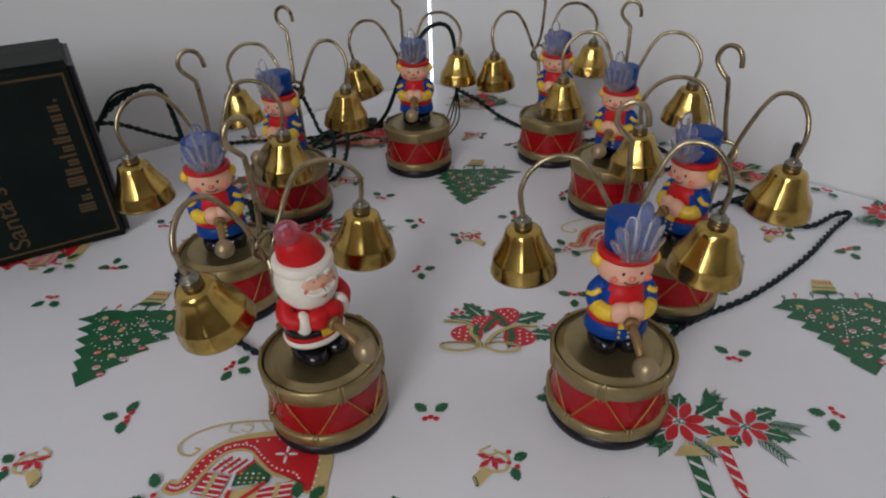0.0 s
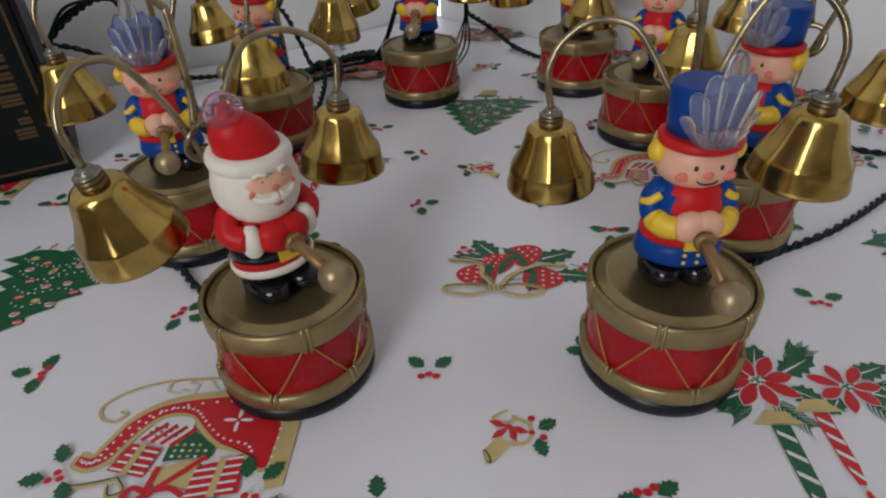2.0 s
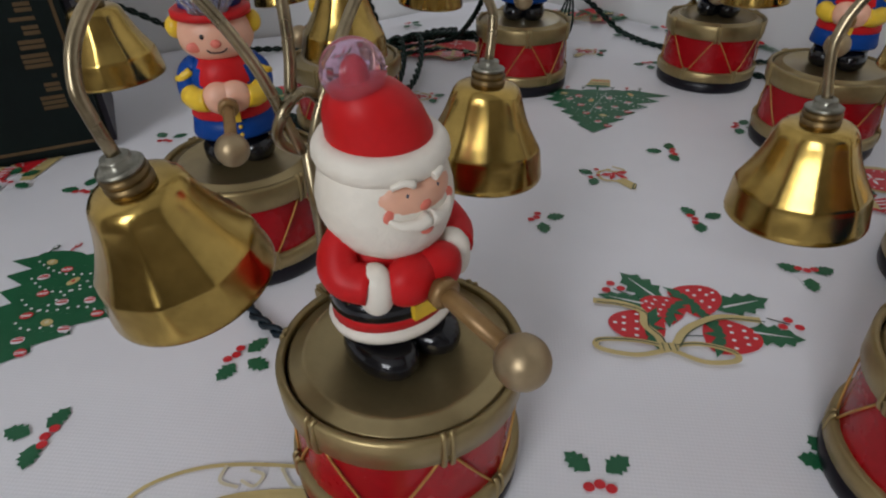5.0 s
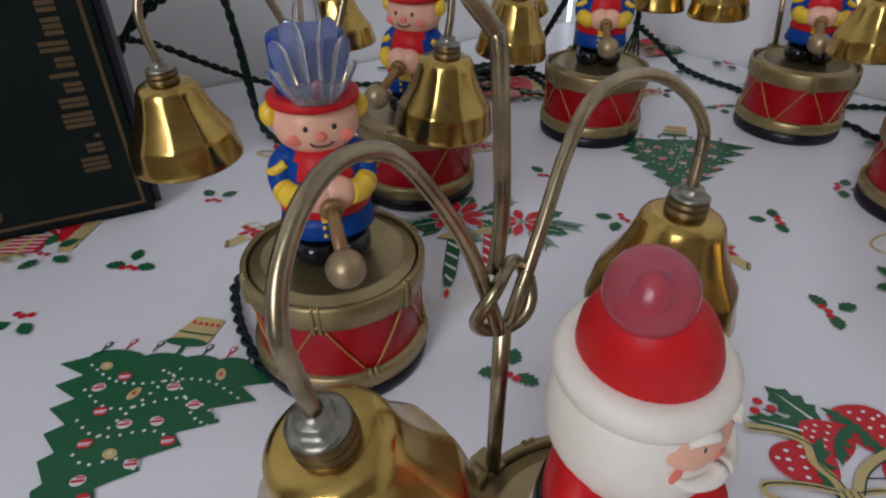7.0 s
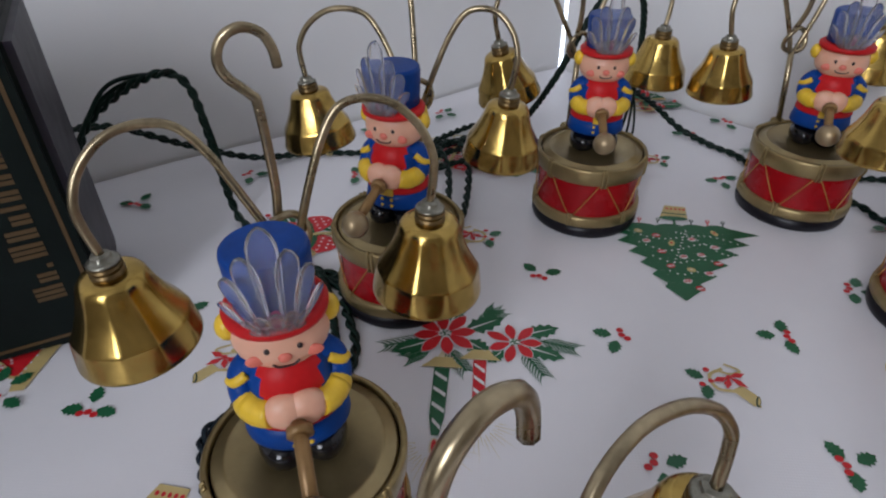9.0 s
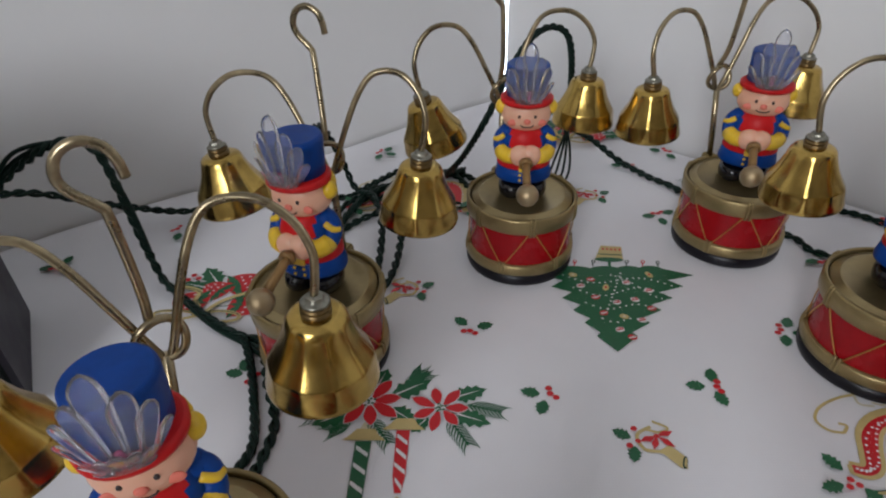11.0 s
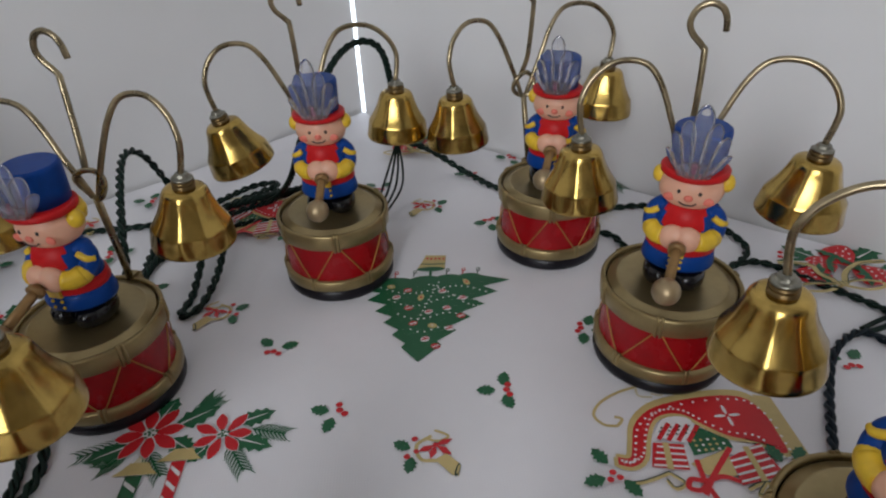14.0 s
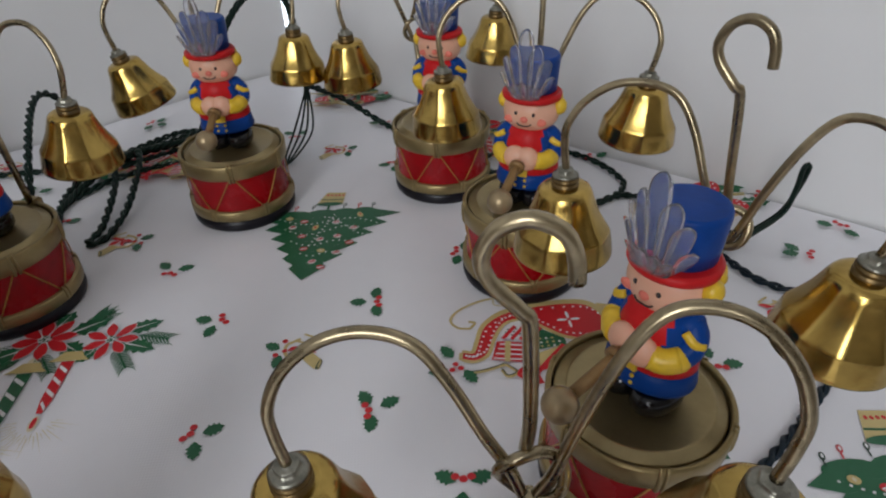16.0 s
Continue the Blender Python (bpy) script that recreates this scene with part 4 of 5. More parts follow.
def stroke(bm, pts, w, mat, layer, taper=False):
    pts = [Vector((p[0], p[1])) for p in pts]
    n = len(pts)
    left, right = [], []
    for i, p in enumerate(pts):
        d = (pts[min(i + 1, n - 1)] - pts[max(i - 1, 0)]).normalized()
        o = Vector((-d.y, d.x)) * w * 0.5 * ((1 - 0.85 * i / (n - 1)) if taper else 1)
        left.append(p + o), right.append(p - o)
    z = lift(layer)
    for i in range(n - 1):
        vs = [bm.verts.new((q.x, q.y, z)) for q in (left[i], right[i], right[i + 1], left[i + 1])]
        f = bm.faces.new(vs)
        f.normal_update()
        if f.normal.z < 0:
            f.normal_flip()
        f.material_index = mat


def curve2(pts, n=6):
    return [(p.x, p.y) for p in smooth_path([(x, y, 0) for x, y in pts], n)]


G, RD, GD, WH, DK, HL = range(6)
PRINT = [P_GREEN, P_RED, P_GOLD, P_WHITE, P_DARK, P_HALO]


def leaf(bm, x, y, turn, ln, wd, layer=1, vein=True):
    """A holly leaf with three points a side."""
    side = [(0.0, 0.05), (0.12, 0.42), (0.24, 0.62), (0.32, 1.0), (0.42, 0.66), (0.55, 0.98), (0.64, 0.58), (0.78, 0.72), (0.84, 0.34), (1.0, 0.0)]
    pts = [(s * ln, k * wd) for s, k in side] + [(s * ln, -k * wd) for s, k in side[-2::-1]]
    ct, st = math.cos(radians(turn)), math.sin(radians(turn))
    # two halves, so that each stays a simple shape
    for sg in (1, -1):
        half = [(s * ln, sg * k * wd) for s, k in side] + [(0.6 * ln, 0), (0.3 * ln, 0), (0, 0)]
        flat(bm, [(x + a * ct - b * st, y + a * st + b * ct) for a, b in half], G, layer)
    if vein:
        stroke(bm, [(x + a * ct, y + a * st) for a in (0.15 * ln, 0.5 * ln, 0.8 * ln)], ln * 0.05, P_VEIN, layer + 1, True)


P_VEIN = WH


def berry(bm, x, y, r=0.020, layer=2):
    oval(bm, x, y, r, r * 0.92, RD, layer, n=12)


def motif_mesh(name, draw, *args):
    bm = bmesh.new()
    draw(bm, *args)
    return mesh_of(name, bm, PRINT)


def draw_holly(bm, turns, ln=0.125, berries=3):
    for a in turns:
        leaf(bm, 0.042 * math.cos(radians(a)), 0.042 * math.sin(radians(a)), a, ln, 0.047, 1, False)
    sx, sy = sum(math.cos(radians(a)) for a in turns), sum(math.sin(radians(a)) for a in turns)
    free = math.atan2(-sy, -sx)
    if len(turns) > 2:
        gaps = sorted(t % 360 for t in turns)
        wide = max(range(len(gaps)), key=lambda k: (gaps[(k + 1) % len(gaps)] - gaps[k]) % 360)
        free = radians(gaps[wide] + ((gaps[(wide + 1) % len(gaps)] - gaps[wide]) % 360) / 2)
    for k in range(berries):
        a = free + (k - 1) * 0.75
        d = 0.062 if k != 1 else 0.030
        berry(bm, d * math.cos(a), d * math.sin(a), 0.023)


def draw_bell(bm, flip):
    s = -1 if flip else 1
    # a hunting horn shape in gold with a red bow, holly beside it
    hx = lambda v: v * s
    pts = curve2([(hx(0.05), 0.10), (hx(-0.04), 0.04), (hx(-0.02), -0.06), (hx(0.08), -0.08), (hx(0.17), -0.13)])
    stroke(bm, pts, 0.022, GD, 1)
    flat(bm, [(hx(0.06), -0.07), (hx(0.13), -0.03), (hx(0.20), -0.11), (hx(0.19), -0.19), (hx(0.15), -0.18)], GD, 1)
    oval(bm, hx(0.185), -0.15, 0.014, 0.045, DK, 2, -20 * s)
    oval(bm, hx(0.188), -0.15, 0.007, 0.034, GD, 3, -20 * s)
    stroke(bm, curve2([(hx(0.02), 0.08), (hx(0.09), 0.06), (hx(0.15), 0.09), (hx(0.07), 0.14)]), 0.016, GD, 1)
    for a, ln in ((200, 0.11), (250, 0.10), (320, 0.12), (20, 0.11)):
        ra = radians(a)
        d = Vector((math.cos(ra) * s, math.sin(ra)))
        nrm = Vector((-d.y, d.x))
        o = Vector((hx(0.07), 0.03))
        flat(bm, [tuple(o), tuple(o + d * ln * 0.5 + nrm * 0.022), tuple(o + d * ln), tuple(o + d * ln * 0.6 - nrm * 0.022)], RD, 2)
    oval(bm, hx(0.07), 0.03, 0.018, 0.016, RD, 3)
    for a, px, py in ((150, -0.08, 0.02), (255, -0.07, -0.04)):
        leaf(bm, hx(px), py, a if not flip else 180 - a, 0.115, 0.042, 1, False)
    berry(bm, hx(-0.05), 0.085), berry(bm, hx(-0.10), -0.035), berry(bm, hx(-0.045), -0.005, 0.017)


def draw_tree(bm):
    tiers = 6
    right, left = [], []
    for k in range(tiers):
        y0 = 0.03 + 0.150 * k
        w = 0.05 + 0.092 * (k + 1)
        cx = 0.17 * (y0 + 0.12) / 0.9
        right += [(cx + w, y0 + 0.125 - 0.01 * k), (cx + w * 0.80, y0 + 0.165)]
        left += [(cx - w, y0 + 0.125 - 0.01 * k), (cx - w * 0.80, y0 + 0.165)]
    right[-1] = (0.52, 0.955)
    left[-1] = (-0.28, 0.935)
    # strips between the saw-tooth sides
    rr, ll = [(0, 0)] + right, [(0, 0)] + left
    for i in range(len(rr) - 1):
        q = [ll[i], rr[i], rr[i + 1], ll[i + 1]]
        if i == 0:
            q = [(0, 0), rr[1], ll[1]]
        flat(bm, q, G, 1)
    for cx, w in ((-0.16, 0.15), (0.09, 0.13), (0.28, 0.11), (0.45, 0.10)):
        oval(bm, cx, 0.93, w, 0.055, G, 0.5)
    # garlands of white dots
    for y0, y1, x0, x1, sag in ((0.86, 0.72, -0.26, 0.56, 0.06), (0.70, 0.60, -0.20, 0.50, 0.07), (0.52, 0.42, -0.13, 0.40, 0.05), (0.34, 0.30, -0.04, 0.26, 0.03), (0.88, 0.45, 0.2, 0.02, 0.0), (0.86, 0.55, 0.12, 0.48, -0.03)):
        n = max(5, int(math.hypot(x1 - x0, y1 - y0) / 0.042))
        for i in range(n):
            t = i / (n - 1)
            oval(bm, x0 + (x1 - x0) * t, y0 + (y1 - y0) * t - sag * math.sin(math.pi * t * 2), 0.0085, 0.0085, WH, 2, n=8)
    spots = ((-0.18, 0.86, GD), (-0.05, 0.80, RD), (-0.14, 0.72, WH), (0.05, 0.70, GD), (0.22, 0.76, WH), (0.42, 0.86, GD), (0.37, 0.66, WH), (-0.05, 0.58, RD), (0.10, 0.52, WH), (0.24, 0.55, WH), (0.34, 0.45, RD), (-0.02, 0.40, RD), (0.12, 0.36, GD), (0.24, 0.32, WH), (0.06, 0.22, WH), (0.13, 0.14, RD))
    for i, (x, y, cm) in enumerate(spots):
        tall = cm == GD and i % 2
        oval(bm, x, y, 0.024 if tall else 0.034, 0.042 if tall else 0.027, cm if cm != WH else WH, 3, 20 * (i % 3 - 1))
        if cm == WH:
            stroke(bm, [(x - 0.026, y - 0.010), (x + 0.026, y + 0.004)], 0.013, RD, 4)
            stroke(bm, [(x - 0.018, y + 0.012), (x + 0.020, y + 0.019)], 0.009, RD, 4)
        elif cm == RD:
            stroke(bm, [(x - 0.026, y - 0.006), (x + 0.026, y + 0.008)], 0.008, WH, 4)
            stroke(bm, [(x - 0.022, y - 0.016), (x + 0.024, y - 0.004)], 0.005, WH, 4)
        else:
            oval(bm, x, y, 0.010, 0.013, RD if tall else HL, 4)
    # hooks along the far edge, and the pot
    for i, (x, y) in enumerate(((-0.27, 0.95), (-0.15, 0.985), (0.0, 0.985), (0.27, 0.98), (0.40, 0.975), (0.52, 0.965))):
        m = RD if i % 3 == 1 else DK
        stroke(bm, [(x, y), (x + 0.006, y + 0.045)], 0.010, m, 1)
        oval(bm, x + 0.014, y + 0.062, 0.017, 0.026, m, 1, -15)
        oval(bm, x + 0.014, y + 0.062, 0.008, 0.015, WH, 2, -15)
    stroke(bm, [(0.135, 0.97), (0.145, 1.06)], 0.022, G, 1)
    flat(bm, [(0.03, 1.07), (0.26, 1.055), (0.285, 1.255), (0.115, 1.275)], GD, 1)
    oval(bm, 0.145, 1.068, 0.118, 0.032, G, 2, -3)
    stroke(bm, [(0.066, 1.15), (0.16, 1.137), (0.268, 1.130)], 0.014, G, 2)
    for k in range(5):
        oval(bm, 0.125 + 0.034 * k, 1.222 - 0.003 * k, 0.012, 0.015, RD, 2, n=8)


def strawberry(bm, x, y, turn, s=1.0):
    ct, st = math.cos(radians(turn)), math.sin(radians(turn))
    put = lambda a, b: (x + s * (a * ct - b * st), y + s * (a * st + b * ct))
    body = curve2([(0.0, 0.085), (0.07, 0.09), (0.15, 0.055), (0.18, 0.0), (0.15, -0.055), (0.07, -0.09), (0.0, -0.085), (-0.02, 0.0), (0.0, 0.085)], 4)[:-1]
    flat(bm, [put(a, b) for a, b in body], RD, 2)
    for a, b in ((0.03, 0.05), (0.03, 0.0), (0.03, -0.05), (0.08, 0.055), (0.08, 0.02), (0.08, -0.02), (0.08, -0.06), (0.125, 0.035), (0.125, 0.0), (0.125, -0.035), (0.155, 0.0)):
        oval(bm, *put(a, b), 0.0085 * s, 0.0065 * s, WH, 3, turn, 8)
    for q in (-70, -35, 0, 35, 70):
        a = radians(q + 180)
        d, nn = (math.cos(a), math.sin(a)), (-math.sin(a), math.cos(a))
        o = (0.02 - 0.02 * d[0], q / 70 * -0.06)
        flat(bm, [put(o[0] + nn[0] * 0.022, o[1] + nn[1] * 0.022), put(o[0] + d[0] * -0.02, o[1] + d[1] * -0.02), put(o[0] - nn[0] * 0.022, o[1] - nn[1] * 0.022), put(o[0] + d[0] * 0.06, o[1] + d[1] * 0.06)], G, 4)


def draw_strawberries(bm):
    for x, y, a, ln, wd in ((-0.10, 0.22, 128, 0.30, 0.095), (0.16, 0.18, 20, 0.32, 0.09), (0.26, 0.02, -8, 0.28, 0.085), (-0.16, 0.18, 165, 0.28, 0.065)):
        leaf(bm, x, y, a, ln, wd, 1)
    strawberry(bm, 0.0, 0.20, 32, 1.35)
    strawberry(bm, -0.03, 0.12, 150, 1.15)
    strawberry(bm, -0.15, 0.0, 172, 1.4)
    strawberry(bm, 0.08, -0.02, -4, 1.4)
    for pts, w in ((((-0.46, 0.19), (-0.32, 0.175), (-0.22, 0.12), (-0.22, 0.02), (-0.17, -0.06), (-0.16, -0.13)), 0.042),
                   (((0.36, 0.10), (0.18, 0.11), (0.06, 0.06), (-0.04, -0.02), (-0.10, -0.12)), 0.042)):
        stroke(bm, curve2(pts), w, GD, 5)
        stroke(bm, [(x + 0.018, y - 0.012) for x, y in curve2(pts)], 0.007, DK, 6)
    for sg, ex in ((-1, -0.46), (1, 0.16)):
        mid = (ex - 0.13) / 2
        ring = curve2([(-0.14, -0.13), (mid, -0.10), (ex, -0.11 - 0.03 * (sg > 0)), (ex + 0.0, -0.17 - 0.03 * (sg > 0)), (mid, -0.20 - 0.02 * (sg > 0)), (-0.13, -0.15)])
        stroke(bm, ring, 0.030, GD, 5)
        stroke(bm, ring[:len(ring) // 2], 0.007, DK, 6)
    oval(bm, -0.135, -0.14, 0.05, 0.032, GD, 7)
    for dx in (-0.03, 0.0, 0.03):
        stroke(bm, [(-0.135 + dx, -0.115), (-0.13 + dx, -0.165)], 0.006, DK, 8)
    for px, py in ((-0.35, 0.35), (-0.30, 0.31), (-0.38, 0.29), (0.50, 0.12), (0.46, 0.07), (0.54, 0.07)):
        berry(bm, px, py, 0.024)
    for a, b in (((-0.24, 0.25), (-0.34, 0.31)), ((0.40, 0.13), (0.50, 0.09)), ((-0.06, -0.04), (0.06, -0.03))):
        stroke(bm, [a, b], 0.008, DK, 1)


def draw_sleigh(bm):
    # gold rim, then the red body with its saddle back
    body = curve2([(-0.47, -0.02), (-0.40, -0.03), (-0.36, 0.06), (-0.30, 0.20), (-0.16, 0.31), (0.06, 0.36), (0.30, 0.37), (0.44, 0.33), (0.50, 0.20), (0.50, 0.02), (0.49, -0.08), (0.42, -0.06), (0.36, 0.02), (0.22, 0.06), (0.10, 0.16), (0.02, 0.24), (-0.08, 0.26), (-0.18, 0.22), (-0.26, 0.10), (-0.32, -0.04), (-0.40, -0.09), (-0.48, -0.07)], 4)
    upper, lower = body[:len(body) // 2 + 3], body[len(body) // 2 + 3:][::-1]
    n = 40

    def pick(line, t):
        q = t * (len(line) - 1)
        i = min(int(q), len(line) - 2)
        return (line[i][0] + (line[i + 1][0] - line[i][0]) * (q - i), line[i][1] + (line[i + 1][1] - line[i][1]) * (q - i))
    for i in range(n):
        a, b, cc, d = pick(upper, i / n), pick(upper, (i + 1) / n), pick(lower, (i + 1) / n), pick(lower, i / n)
        flat(bm, [a, b, cc, d], RD, 3)
    stroke(bm, body + body[:1], 0.05, GD, 2.5)
    stroke(bm, [(x * 1.03 + 0.005, y * 1.06 + 0.01) for x, y in upper], 0.04, GD, 1)
    flat(bm, [(0.50, 0.36), (0.60, 0.33), (0.60, -0.18), (0.52, -0.20), (0.47, -0.06)], GD, 2)
    for line, inset in ((upper, -0.032), (lower, 0.032)):
        for i in range(1, 34):
            p = pick(line, i / 34)
            oval(bm, p[0] + (0.008 if inset < 0 else 0.004), p[1] + inset, 0.009, 0.008, WH, 4, n=8)
    for a in (0, 90, 180, 270):
        oval(bm, 0.27 + 0.045 * math.cos(radians(a)), 0.21 + 0.045 * math.sin(radians(a)), 0.036, 0.011, WH, 4, a, 10)
    # parcels in the seat
    flat(bm, curve2([(-0.22, 0.10), (-0.14, 0.21), (-0.04, 0.235), (0.04, 0.20), (0.02, 0.10), (-0.06, 0.04)], 3), WH, 3)
    for k in range(4):
        stroke(bm, [(-0.20 + 0.055 * k, 0.075 - 0.01 * k), (-0.10 + 0.055 * k, 0.185 - 0.01 * k)], 0.026, RD, 4)
    for k in range(12):
        oval(bm, -0.17 + 0.018 * k, 0.13 + 0.03 * math.sin(k * 2.1), 0.008, 0.007, DK, 5, n=8)
    flat(bm, [(-0.04, 0.04), (0.05, 0.15), (0.20, 0.04), (0.20, -0.02), (-0.04, -0.05)], G, 3)
    for k in range(14):
        oval(bm, 0.0 + 0.04 * (k % 5), -0.02 + 0.035 * (k // 5), 0.010, 0.009, GD if k % 3 else WH, 4, n=8)
    flat(bm, [(-0.30, -0.10), (-0.24, 0.06), (-0.07, 0.03), (-0.10, -0.14)], RD, 3)
    for k in range(4):
        stroke(bm, [(-0.285 + 0.02 * k, -0.09 + 0.04 * k), (-0.10 + 0.008 * k, -0.12 + 0.04 * k)], 0.013, WH, 4)
    stroke(bm, [(-0.205, -0.13), (-0.17, 0.05)], 0.035, GD, 5)
    flat(bm, [(0.14, -0.26), (0.15, -0.08), (0.36, 0.0), (0.40, -0.22)], RD, 3)
    for k in range(5):
        stroke(bm, [(0.145, -0.24 + 0.045 * k), (0.37, -0.20 + 0.045 * k)], 0.014, WH, 4)
    stroke(bm, [(0.27, -0.25), (0.27, -0.02)], 0.035, GD, 5)
    flat(bm, [(-0.08, -0.10), (0.16, -0.02), (0.14, -0.20), (-0.02, -0.18)], GD, 2.8)
    for pts in (((0.18, -0.02), (0.0, -0.20), (-0.08, -0.30)), ((-0.04, -0.08), (-0.05, -0.22), (-0.03, -0.33)), ((-0.04, -0.22), (0.06, -0.20), (0.14, -0.24)), ((-0.05, -0.22), (-0.12, -0.20), (-0.15, -0.25), (-0.09, -0.27), (-0.04, -0.23))):
        stroke(bm, curve2(pts, 4), 0.030, RD, 5)
    for pts in (((-0.48, -0.20), (-0.36, -0.19), (-0.22, -0.15)), ((-0.22, -0.15), (-0.16, -0.22), (-0.22, -0.25), (-0.25, -0.19)), ((0.16, -0.29), (0.25, -0.26), (0.36, -0.28)), ((0.27, -0.26), (0.20, -0.33), (0.30, -0.33))):
        stroke(bm, curve2(pts, 4), 0.022, GD, 4)
        stroke(bm, [(x, y + 0.010) for x, y in curve2(pts, 4)], 0.007, DK, 5)
    # scrolls behind the back, holly at both ends
    for pts, w in ((((-0.40, 0.20), (-0.48, 0.22), (-0.52, 0.30), (-0.44, 0.40), (-0.26, 0.48), (0.0, 0.51), (0.30, 0.50)), 0.018), (((-0.40, 0.20), (-0.36, 0.25), (-0.40, 0.27)), 0.018),
                   (((-0.12, 0.40), (-0.20, 0.42), (-0.20, 0.49)), 0.014), (((-0.10, 0.48), (-0.04, 0.46), (-0.06, 0.41), (-0.12, 0.43)), 0.014), (((0.02, 0.50), (0.10, 0.42), (0.18, 0.47), (0.12, 0.49)), 0.014)):
        stroke(bm, curve2(pts), w, HL if w < 0.015 else GD, 1)
    for x, y, a in ((-0.54, -0.06, 120), (-0.58, -0.15, 190), (-0.48, -0.17, 300), (0.42, -0.14, 100), (0.50, -0.15, 50), (0.54, -0.26, -20), (0.46, -0.30, 240)):
        leaf(bm, x, y, a, 0.13, 0.045, 6, False)
    for x, y in ((-0.53, -0.12), (-0.50, -0.155), (-0.555, -0.165), (0.44, -0.24), (0.49, -0.245)):
        berry(bm, x, y, 0.020, 7)


def pine(bm, x, y, turn, ln):
    a = radians(turn)
    d = Vector((math.cos(a), math.sin(a)))
    stroke(bm, [(x, y), tuple(Vector((x, y)) + d * ln)], 0.010, G, 1)
    for k in range(8):
        o = Vector((x, y)) + d * ln * (0.06 + 0.118 * k)
        for s in (-1, 1):
            b = a + s * radians(34 + 5 * ((k * 3 + s) % 3))
            m = o + Vector((math.cos(b), math.sin(b))) * 0.06
            e = m + Vector((math.cos(b - s * 0.35), math.sin(b - s * 0.35))) * 0.05 * (1.1 - 0.05 * k)
            stroke(bm, [tuple(o), tuple(m), tuple(e)], 0.0125, G, 1, True)


def petal(bm, x, y, ln, w, mat, layer, turn):
    """A pointed petal centred on x, y."""
    ct, st = math.cos(radians(turn)), math.sin(radians(turn))
    side = [(-1.0, 0.10), (-0.6, 0.55), (-0.15, 0.92), (0.2, 1.0), (0.55, 0.78), (0.82, 0.38), (1.0, 0.0)]
    pts = [(u * ln, v * w) for u, v in side] + [(u * ln, -v * w) for u, v in side[-2::-1]]
    flat(bm, [(x + u * ct - v * st, y + u * st + v * ct) for u, v in pts], mat, layer)


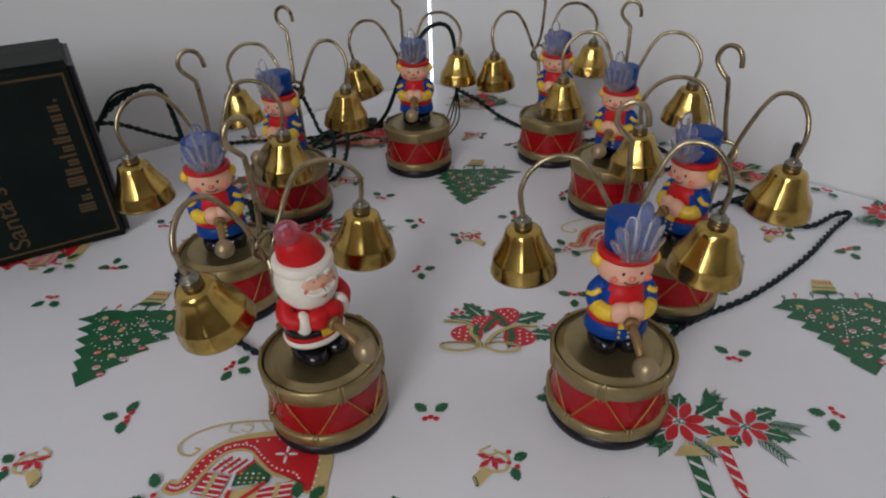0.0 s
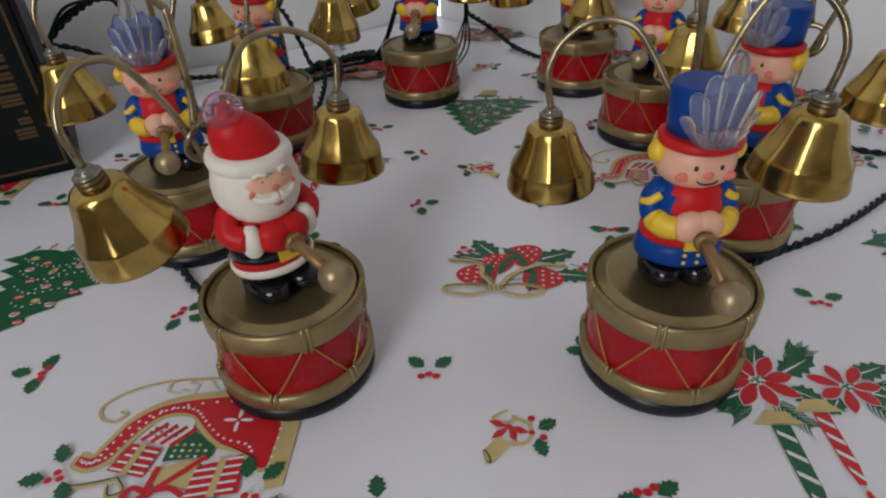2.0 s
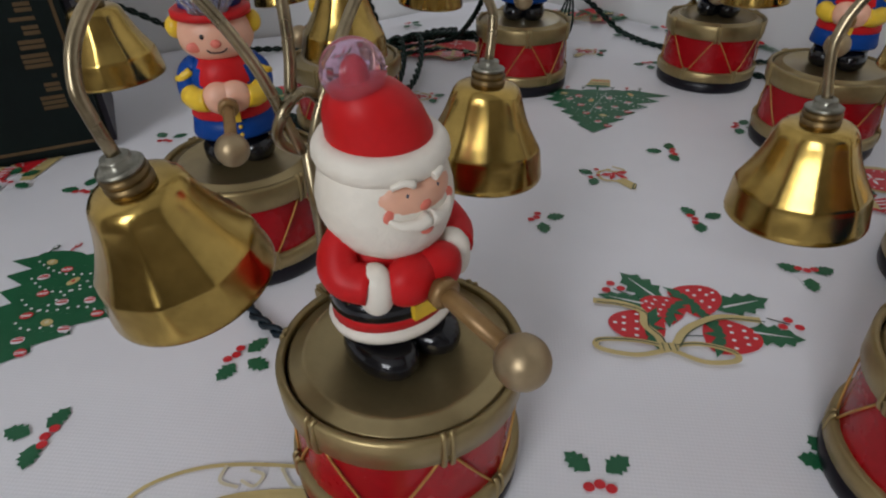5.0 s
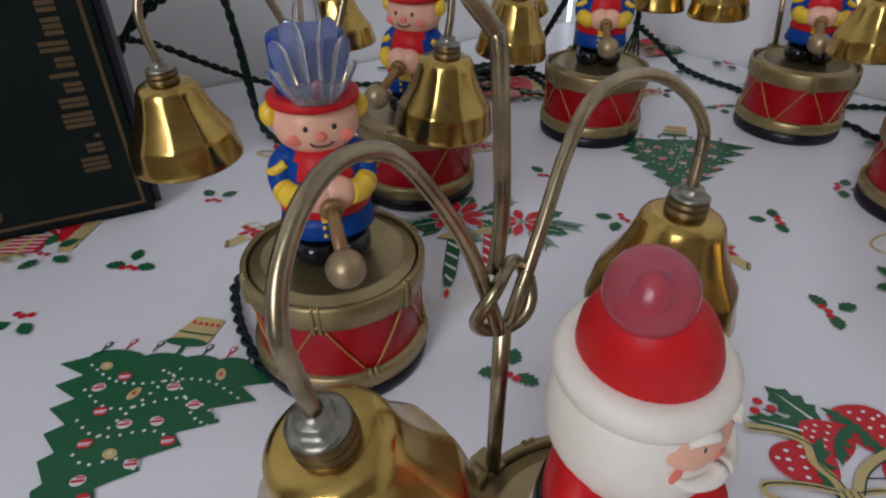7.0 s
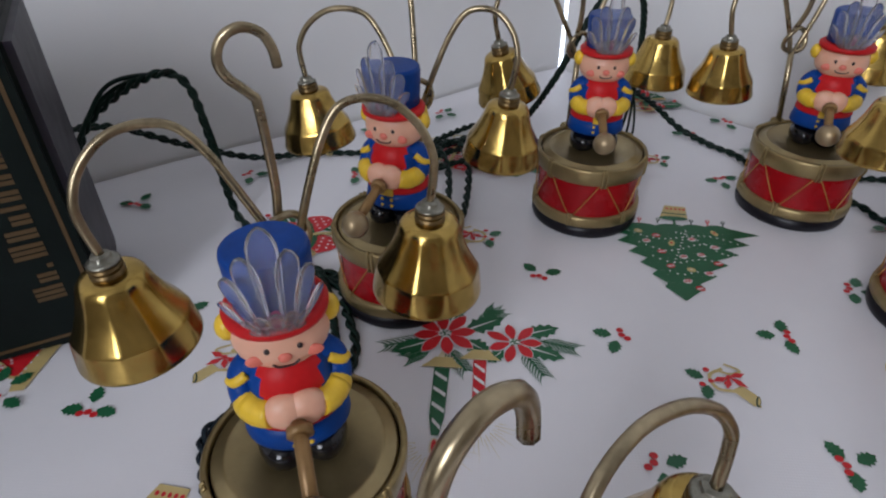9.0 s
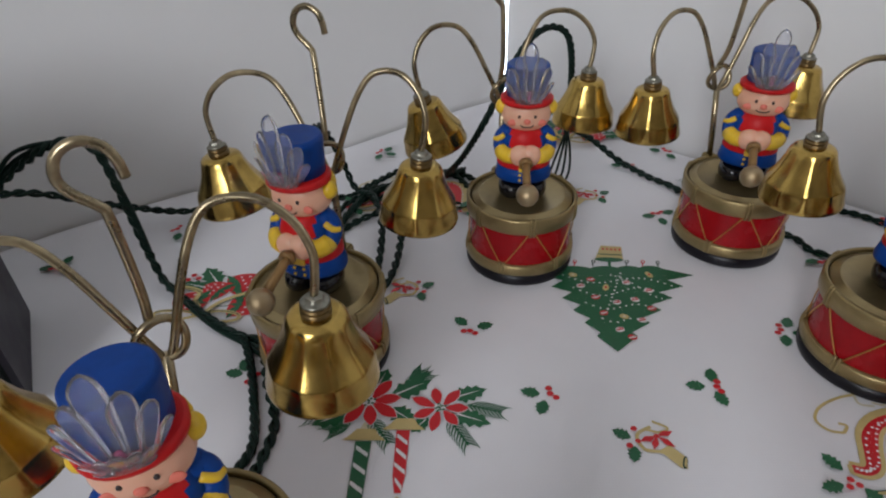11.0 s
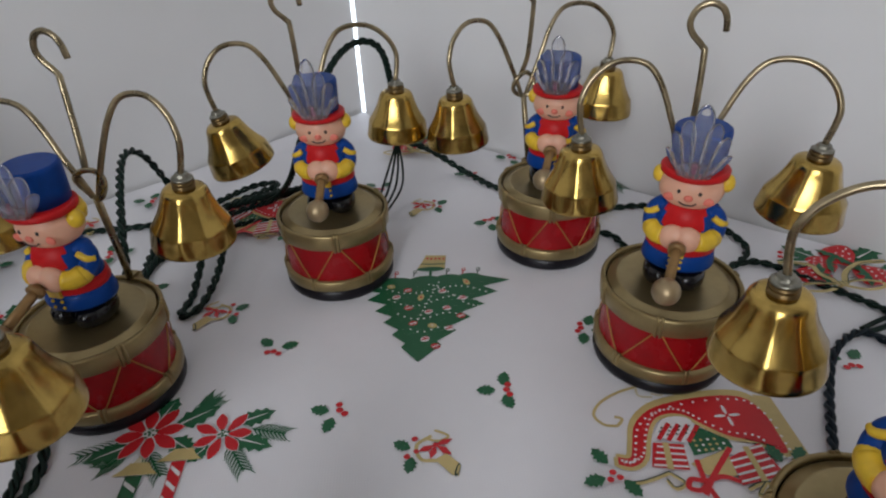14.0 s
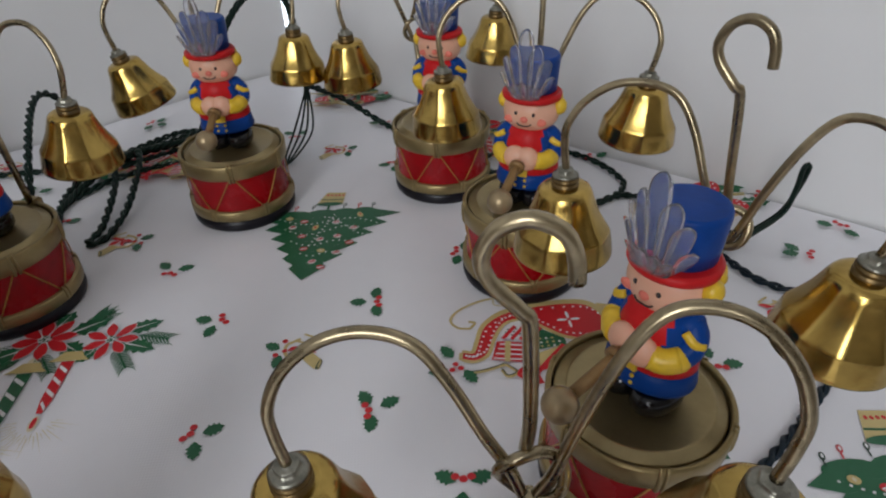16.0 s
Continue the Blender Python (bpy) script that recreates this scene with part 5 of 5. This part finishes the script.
def draw_poinsettia(bm):
    for x, y, a, ln, wd in ((0.02, 0.08, 70, 0.22, 0.075), (0.13, 0.04, 30, 0.30, 0.08), (-0.06, -0.06, 205, 0.30, 0.075), (0.14, -0.05, -35, 0.20, 0.075), (0.52, 0.03, 20, 0.24, 0.07), (0.52, -0.08, -20, 0.26, 0.07), (0.38, -0.12, 230, 0.15, 0.055)):
        leaf(bm, x, y, a, ln, wd, 1)
    for x, y, a, ln in ((0.20, 0.13, 35, 0.20), (-0.10, -0.04, 200, 0.30), (0.02, -0.12, -55, 0.24), (0.25, 0.16, 55, 0.12), (-0.08, -0.14, 215, 0.16), (0.50, -0.12, -58, 0.24), (0.62, -0.02, -15, 0.22)):
        pine(bm, x, y, a, ln)
    for cx, cy, sc, off in ((0.0, 0.0, 0.90, 10), (0.45, -0.05, 0.76, 0)):
        for k in range(8 if sc > 0.8 else 7):
            a = off + 360 * k / (8 if sc > 0.8 else 7)
            ln = sc * (0.105 if k % 2 else 0.092)
            ca, sa = math.cos(radians(a)), math.sin(radians(a))
            petal(bm, cx + ca * (ln + 0.035), cy + sa * (ln + 0.035) * 0.9, ln * 1.10, 0.053 * sc, WH, 3, a)
            petal(bm, cx + ca * (ln + 0.035), cy + sa * (ln + 0.035) * 0.9, ln * 1.04, 0.046 * sc, RD, 4, a)
        for k in range(9):
            q = k * 2.4
            oval(bm, cx + 0.013 * k ** 0.6 * math.cos(q) * sc, cy + 0.013 * k ** 0.6 * math.sin(q) * sc, 0.010, 0.009, G, 5, n=8)
        oval(bm, cx, cy, 0.048 * sc, 0.042 * sc, WH, 4.5, n=16)
    # gold cups, striped candles that point away from the flowers, flames and rays
    for x, y0, y1, w, m in ((0.005, -0.30, -0.80, 0.095, G), (0.235, -0.22, -0.64, 0.080, RD)):
        flat(bm, [(x - 0.13, y0 + 0.005), (x + 0.13, y0 + 0.005), (x + 0.085, y0 + 0.045), (x + 0.06, y0 + 0.09), (x - 0.05, y0 + 0.09), (x - 0.085, y0 + 0.045)], GD, 2)
        flat(bm, [(x - 0.04, y0 + 0.08), (x + 0.04, y0 + 0.08), (x + 0.025, y0 + 0.17), (x, y0 + 0.17)], HL, 0.5)
        lean = 0.0
        flat(bm, [(x - w / 2, y0), (x + w / 2, y0), (x + w / 2 * 0.9 + lean, y1 * 0.75 + y0 * 0.25), (x + w * 0.22 + lean, y1), (x - w * 0.22 + lean, y1), (x - w / 2 * 0.9 + lean, y1 * 0.75 + y0 * 0.25)], m, 2)
        for k in range(4):
            t = 0.06 + 0.235 * k
            yy = y0 + (y1 - y0) * t
            ww = w * (0.40 if k < 3 else 0.26)
            flat(bm, [(x - ww, yy), (x - ww, yy - 0.028), (x + ww, yy - 0.085), (x + ww, yy - 0.055)], WH, 3)
        oval(bm, x, y1 - 0.075, 0.026, 0.058, HL, 2, 0, 12)
        oval(bm, x, y1 - 0.072, 0.015, 0.042, RD, 3, 0, 12)
        for k in range(22):
            a = radians(180 + 180 * (k + 0.5) / 22 * 1.0 - 0)
            r0, r1 = 0.10 + 0.02 * (k % 2), 0.17 + 0.05 * ((k * 7) % 3)
            stroke(bm, [(x + r0 * math.cos(a), y1 - 0.05 + r0 * math.sin(a)), (x + r1 * math.cos(a), y1 - 0.05 + r1 * math.sin(a))], 0.006, HL, 1, True)


REPEAT_A, REPEAT_B = Vector((3.149, -2.857)), Vector((3.127, 2.924))
MOTIFS = [("printed_tree", motif_mesh("printed_tree", draw_tree), (0.23, 6.89)),
          ("printed_berry_spray", motif_mesh("printed_berry_spray", draw_strawberries), (0.48, 4.55)),
          ("printed_sleigh", motif_mesh("printed_sleigh", draw_sleigh), (-1.32, 3.10)),
          ("printed_poinsettia", motif_mesh("printed_poinsettia", draw_poinsettia), (-1.42, 6.44)),
          ("printed_horn", motif_mesh("printed_horn", draw_bell, False), (0.24, 6.16)),
          ("printed_horn", motif_mesh("printed_horn", draw_bell, True), (0.44, 3.24)),
          ("printed_horn", motif_mesh("printed_horn", draw_bell, True), (-1.23, 7.58))]
for (x, y), turns in (((-0.06, 3.67), (40, 140)), ((2.38, 4.27), (135, 15)), ((-0.30, 6.50), (165, 250)), ((1.44, 7.10), (60, 250, 340)), ((0.76, 6.58), (75, 175, 285)), ((-0.23, 5.54), (20, 280)),
                      ((0.97, 8.65), (30, 185, 270)), ((0.77, 5.62), (120, 25, 260)), ((-3.40, 5.68), (100, 190, 350)), ((-3.76, 5.12), (220, 320)), ((-1.04, 4.99), (80, 190, 330)), ((1.23, 5.08), (150, 260, 20)), ((4.48, 7.03), (140, 300)), ((4.02, 6.73), (120, 170))):
    MOTIFS.append(("printed_holly", motif_mesh("printed_holly", draw_holly, turns), (x, y)))
for name, me, (x, y) in MOTIFS:
    for i in range(-4, 5):
        for j in range(-4, 5):
            p = Vector((x, y)) + REPEAT_A * i + REPEAT_B * j
            sl, sr = wall_gap(p.x, p.y)
            if not (-5.8 < p.x < 5.8 and 1.2 < p.y < 10.7 and sl > 0.12 and sr > 0.12):
                continue
            laid = me
            if sl < 1.5 or sr < 1.2:
                # the print follows the cloth where it turns up at a wall
                laid = me.copy()
                for v in laid.vertices:
                    q = Vector((p.x + v.co.x / U, p.y + v.co.y / U))
                    v.co.z = v.co.z * 3 + (cloth_height(q) + 0.008) * U
            put_mesh(name, laid, cloth, m=Matrix.Translation((p.x * U, p.y * U, 0.0)))
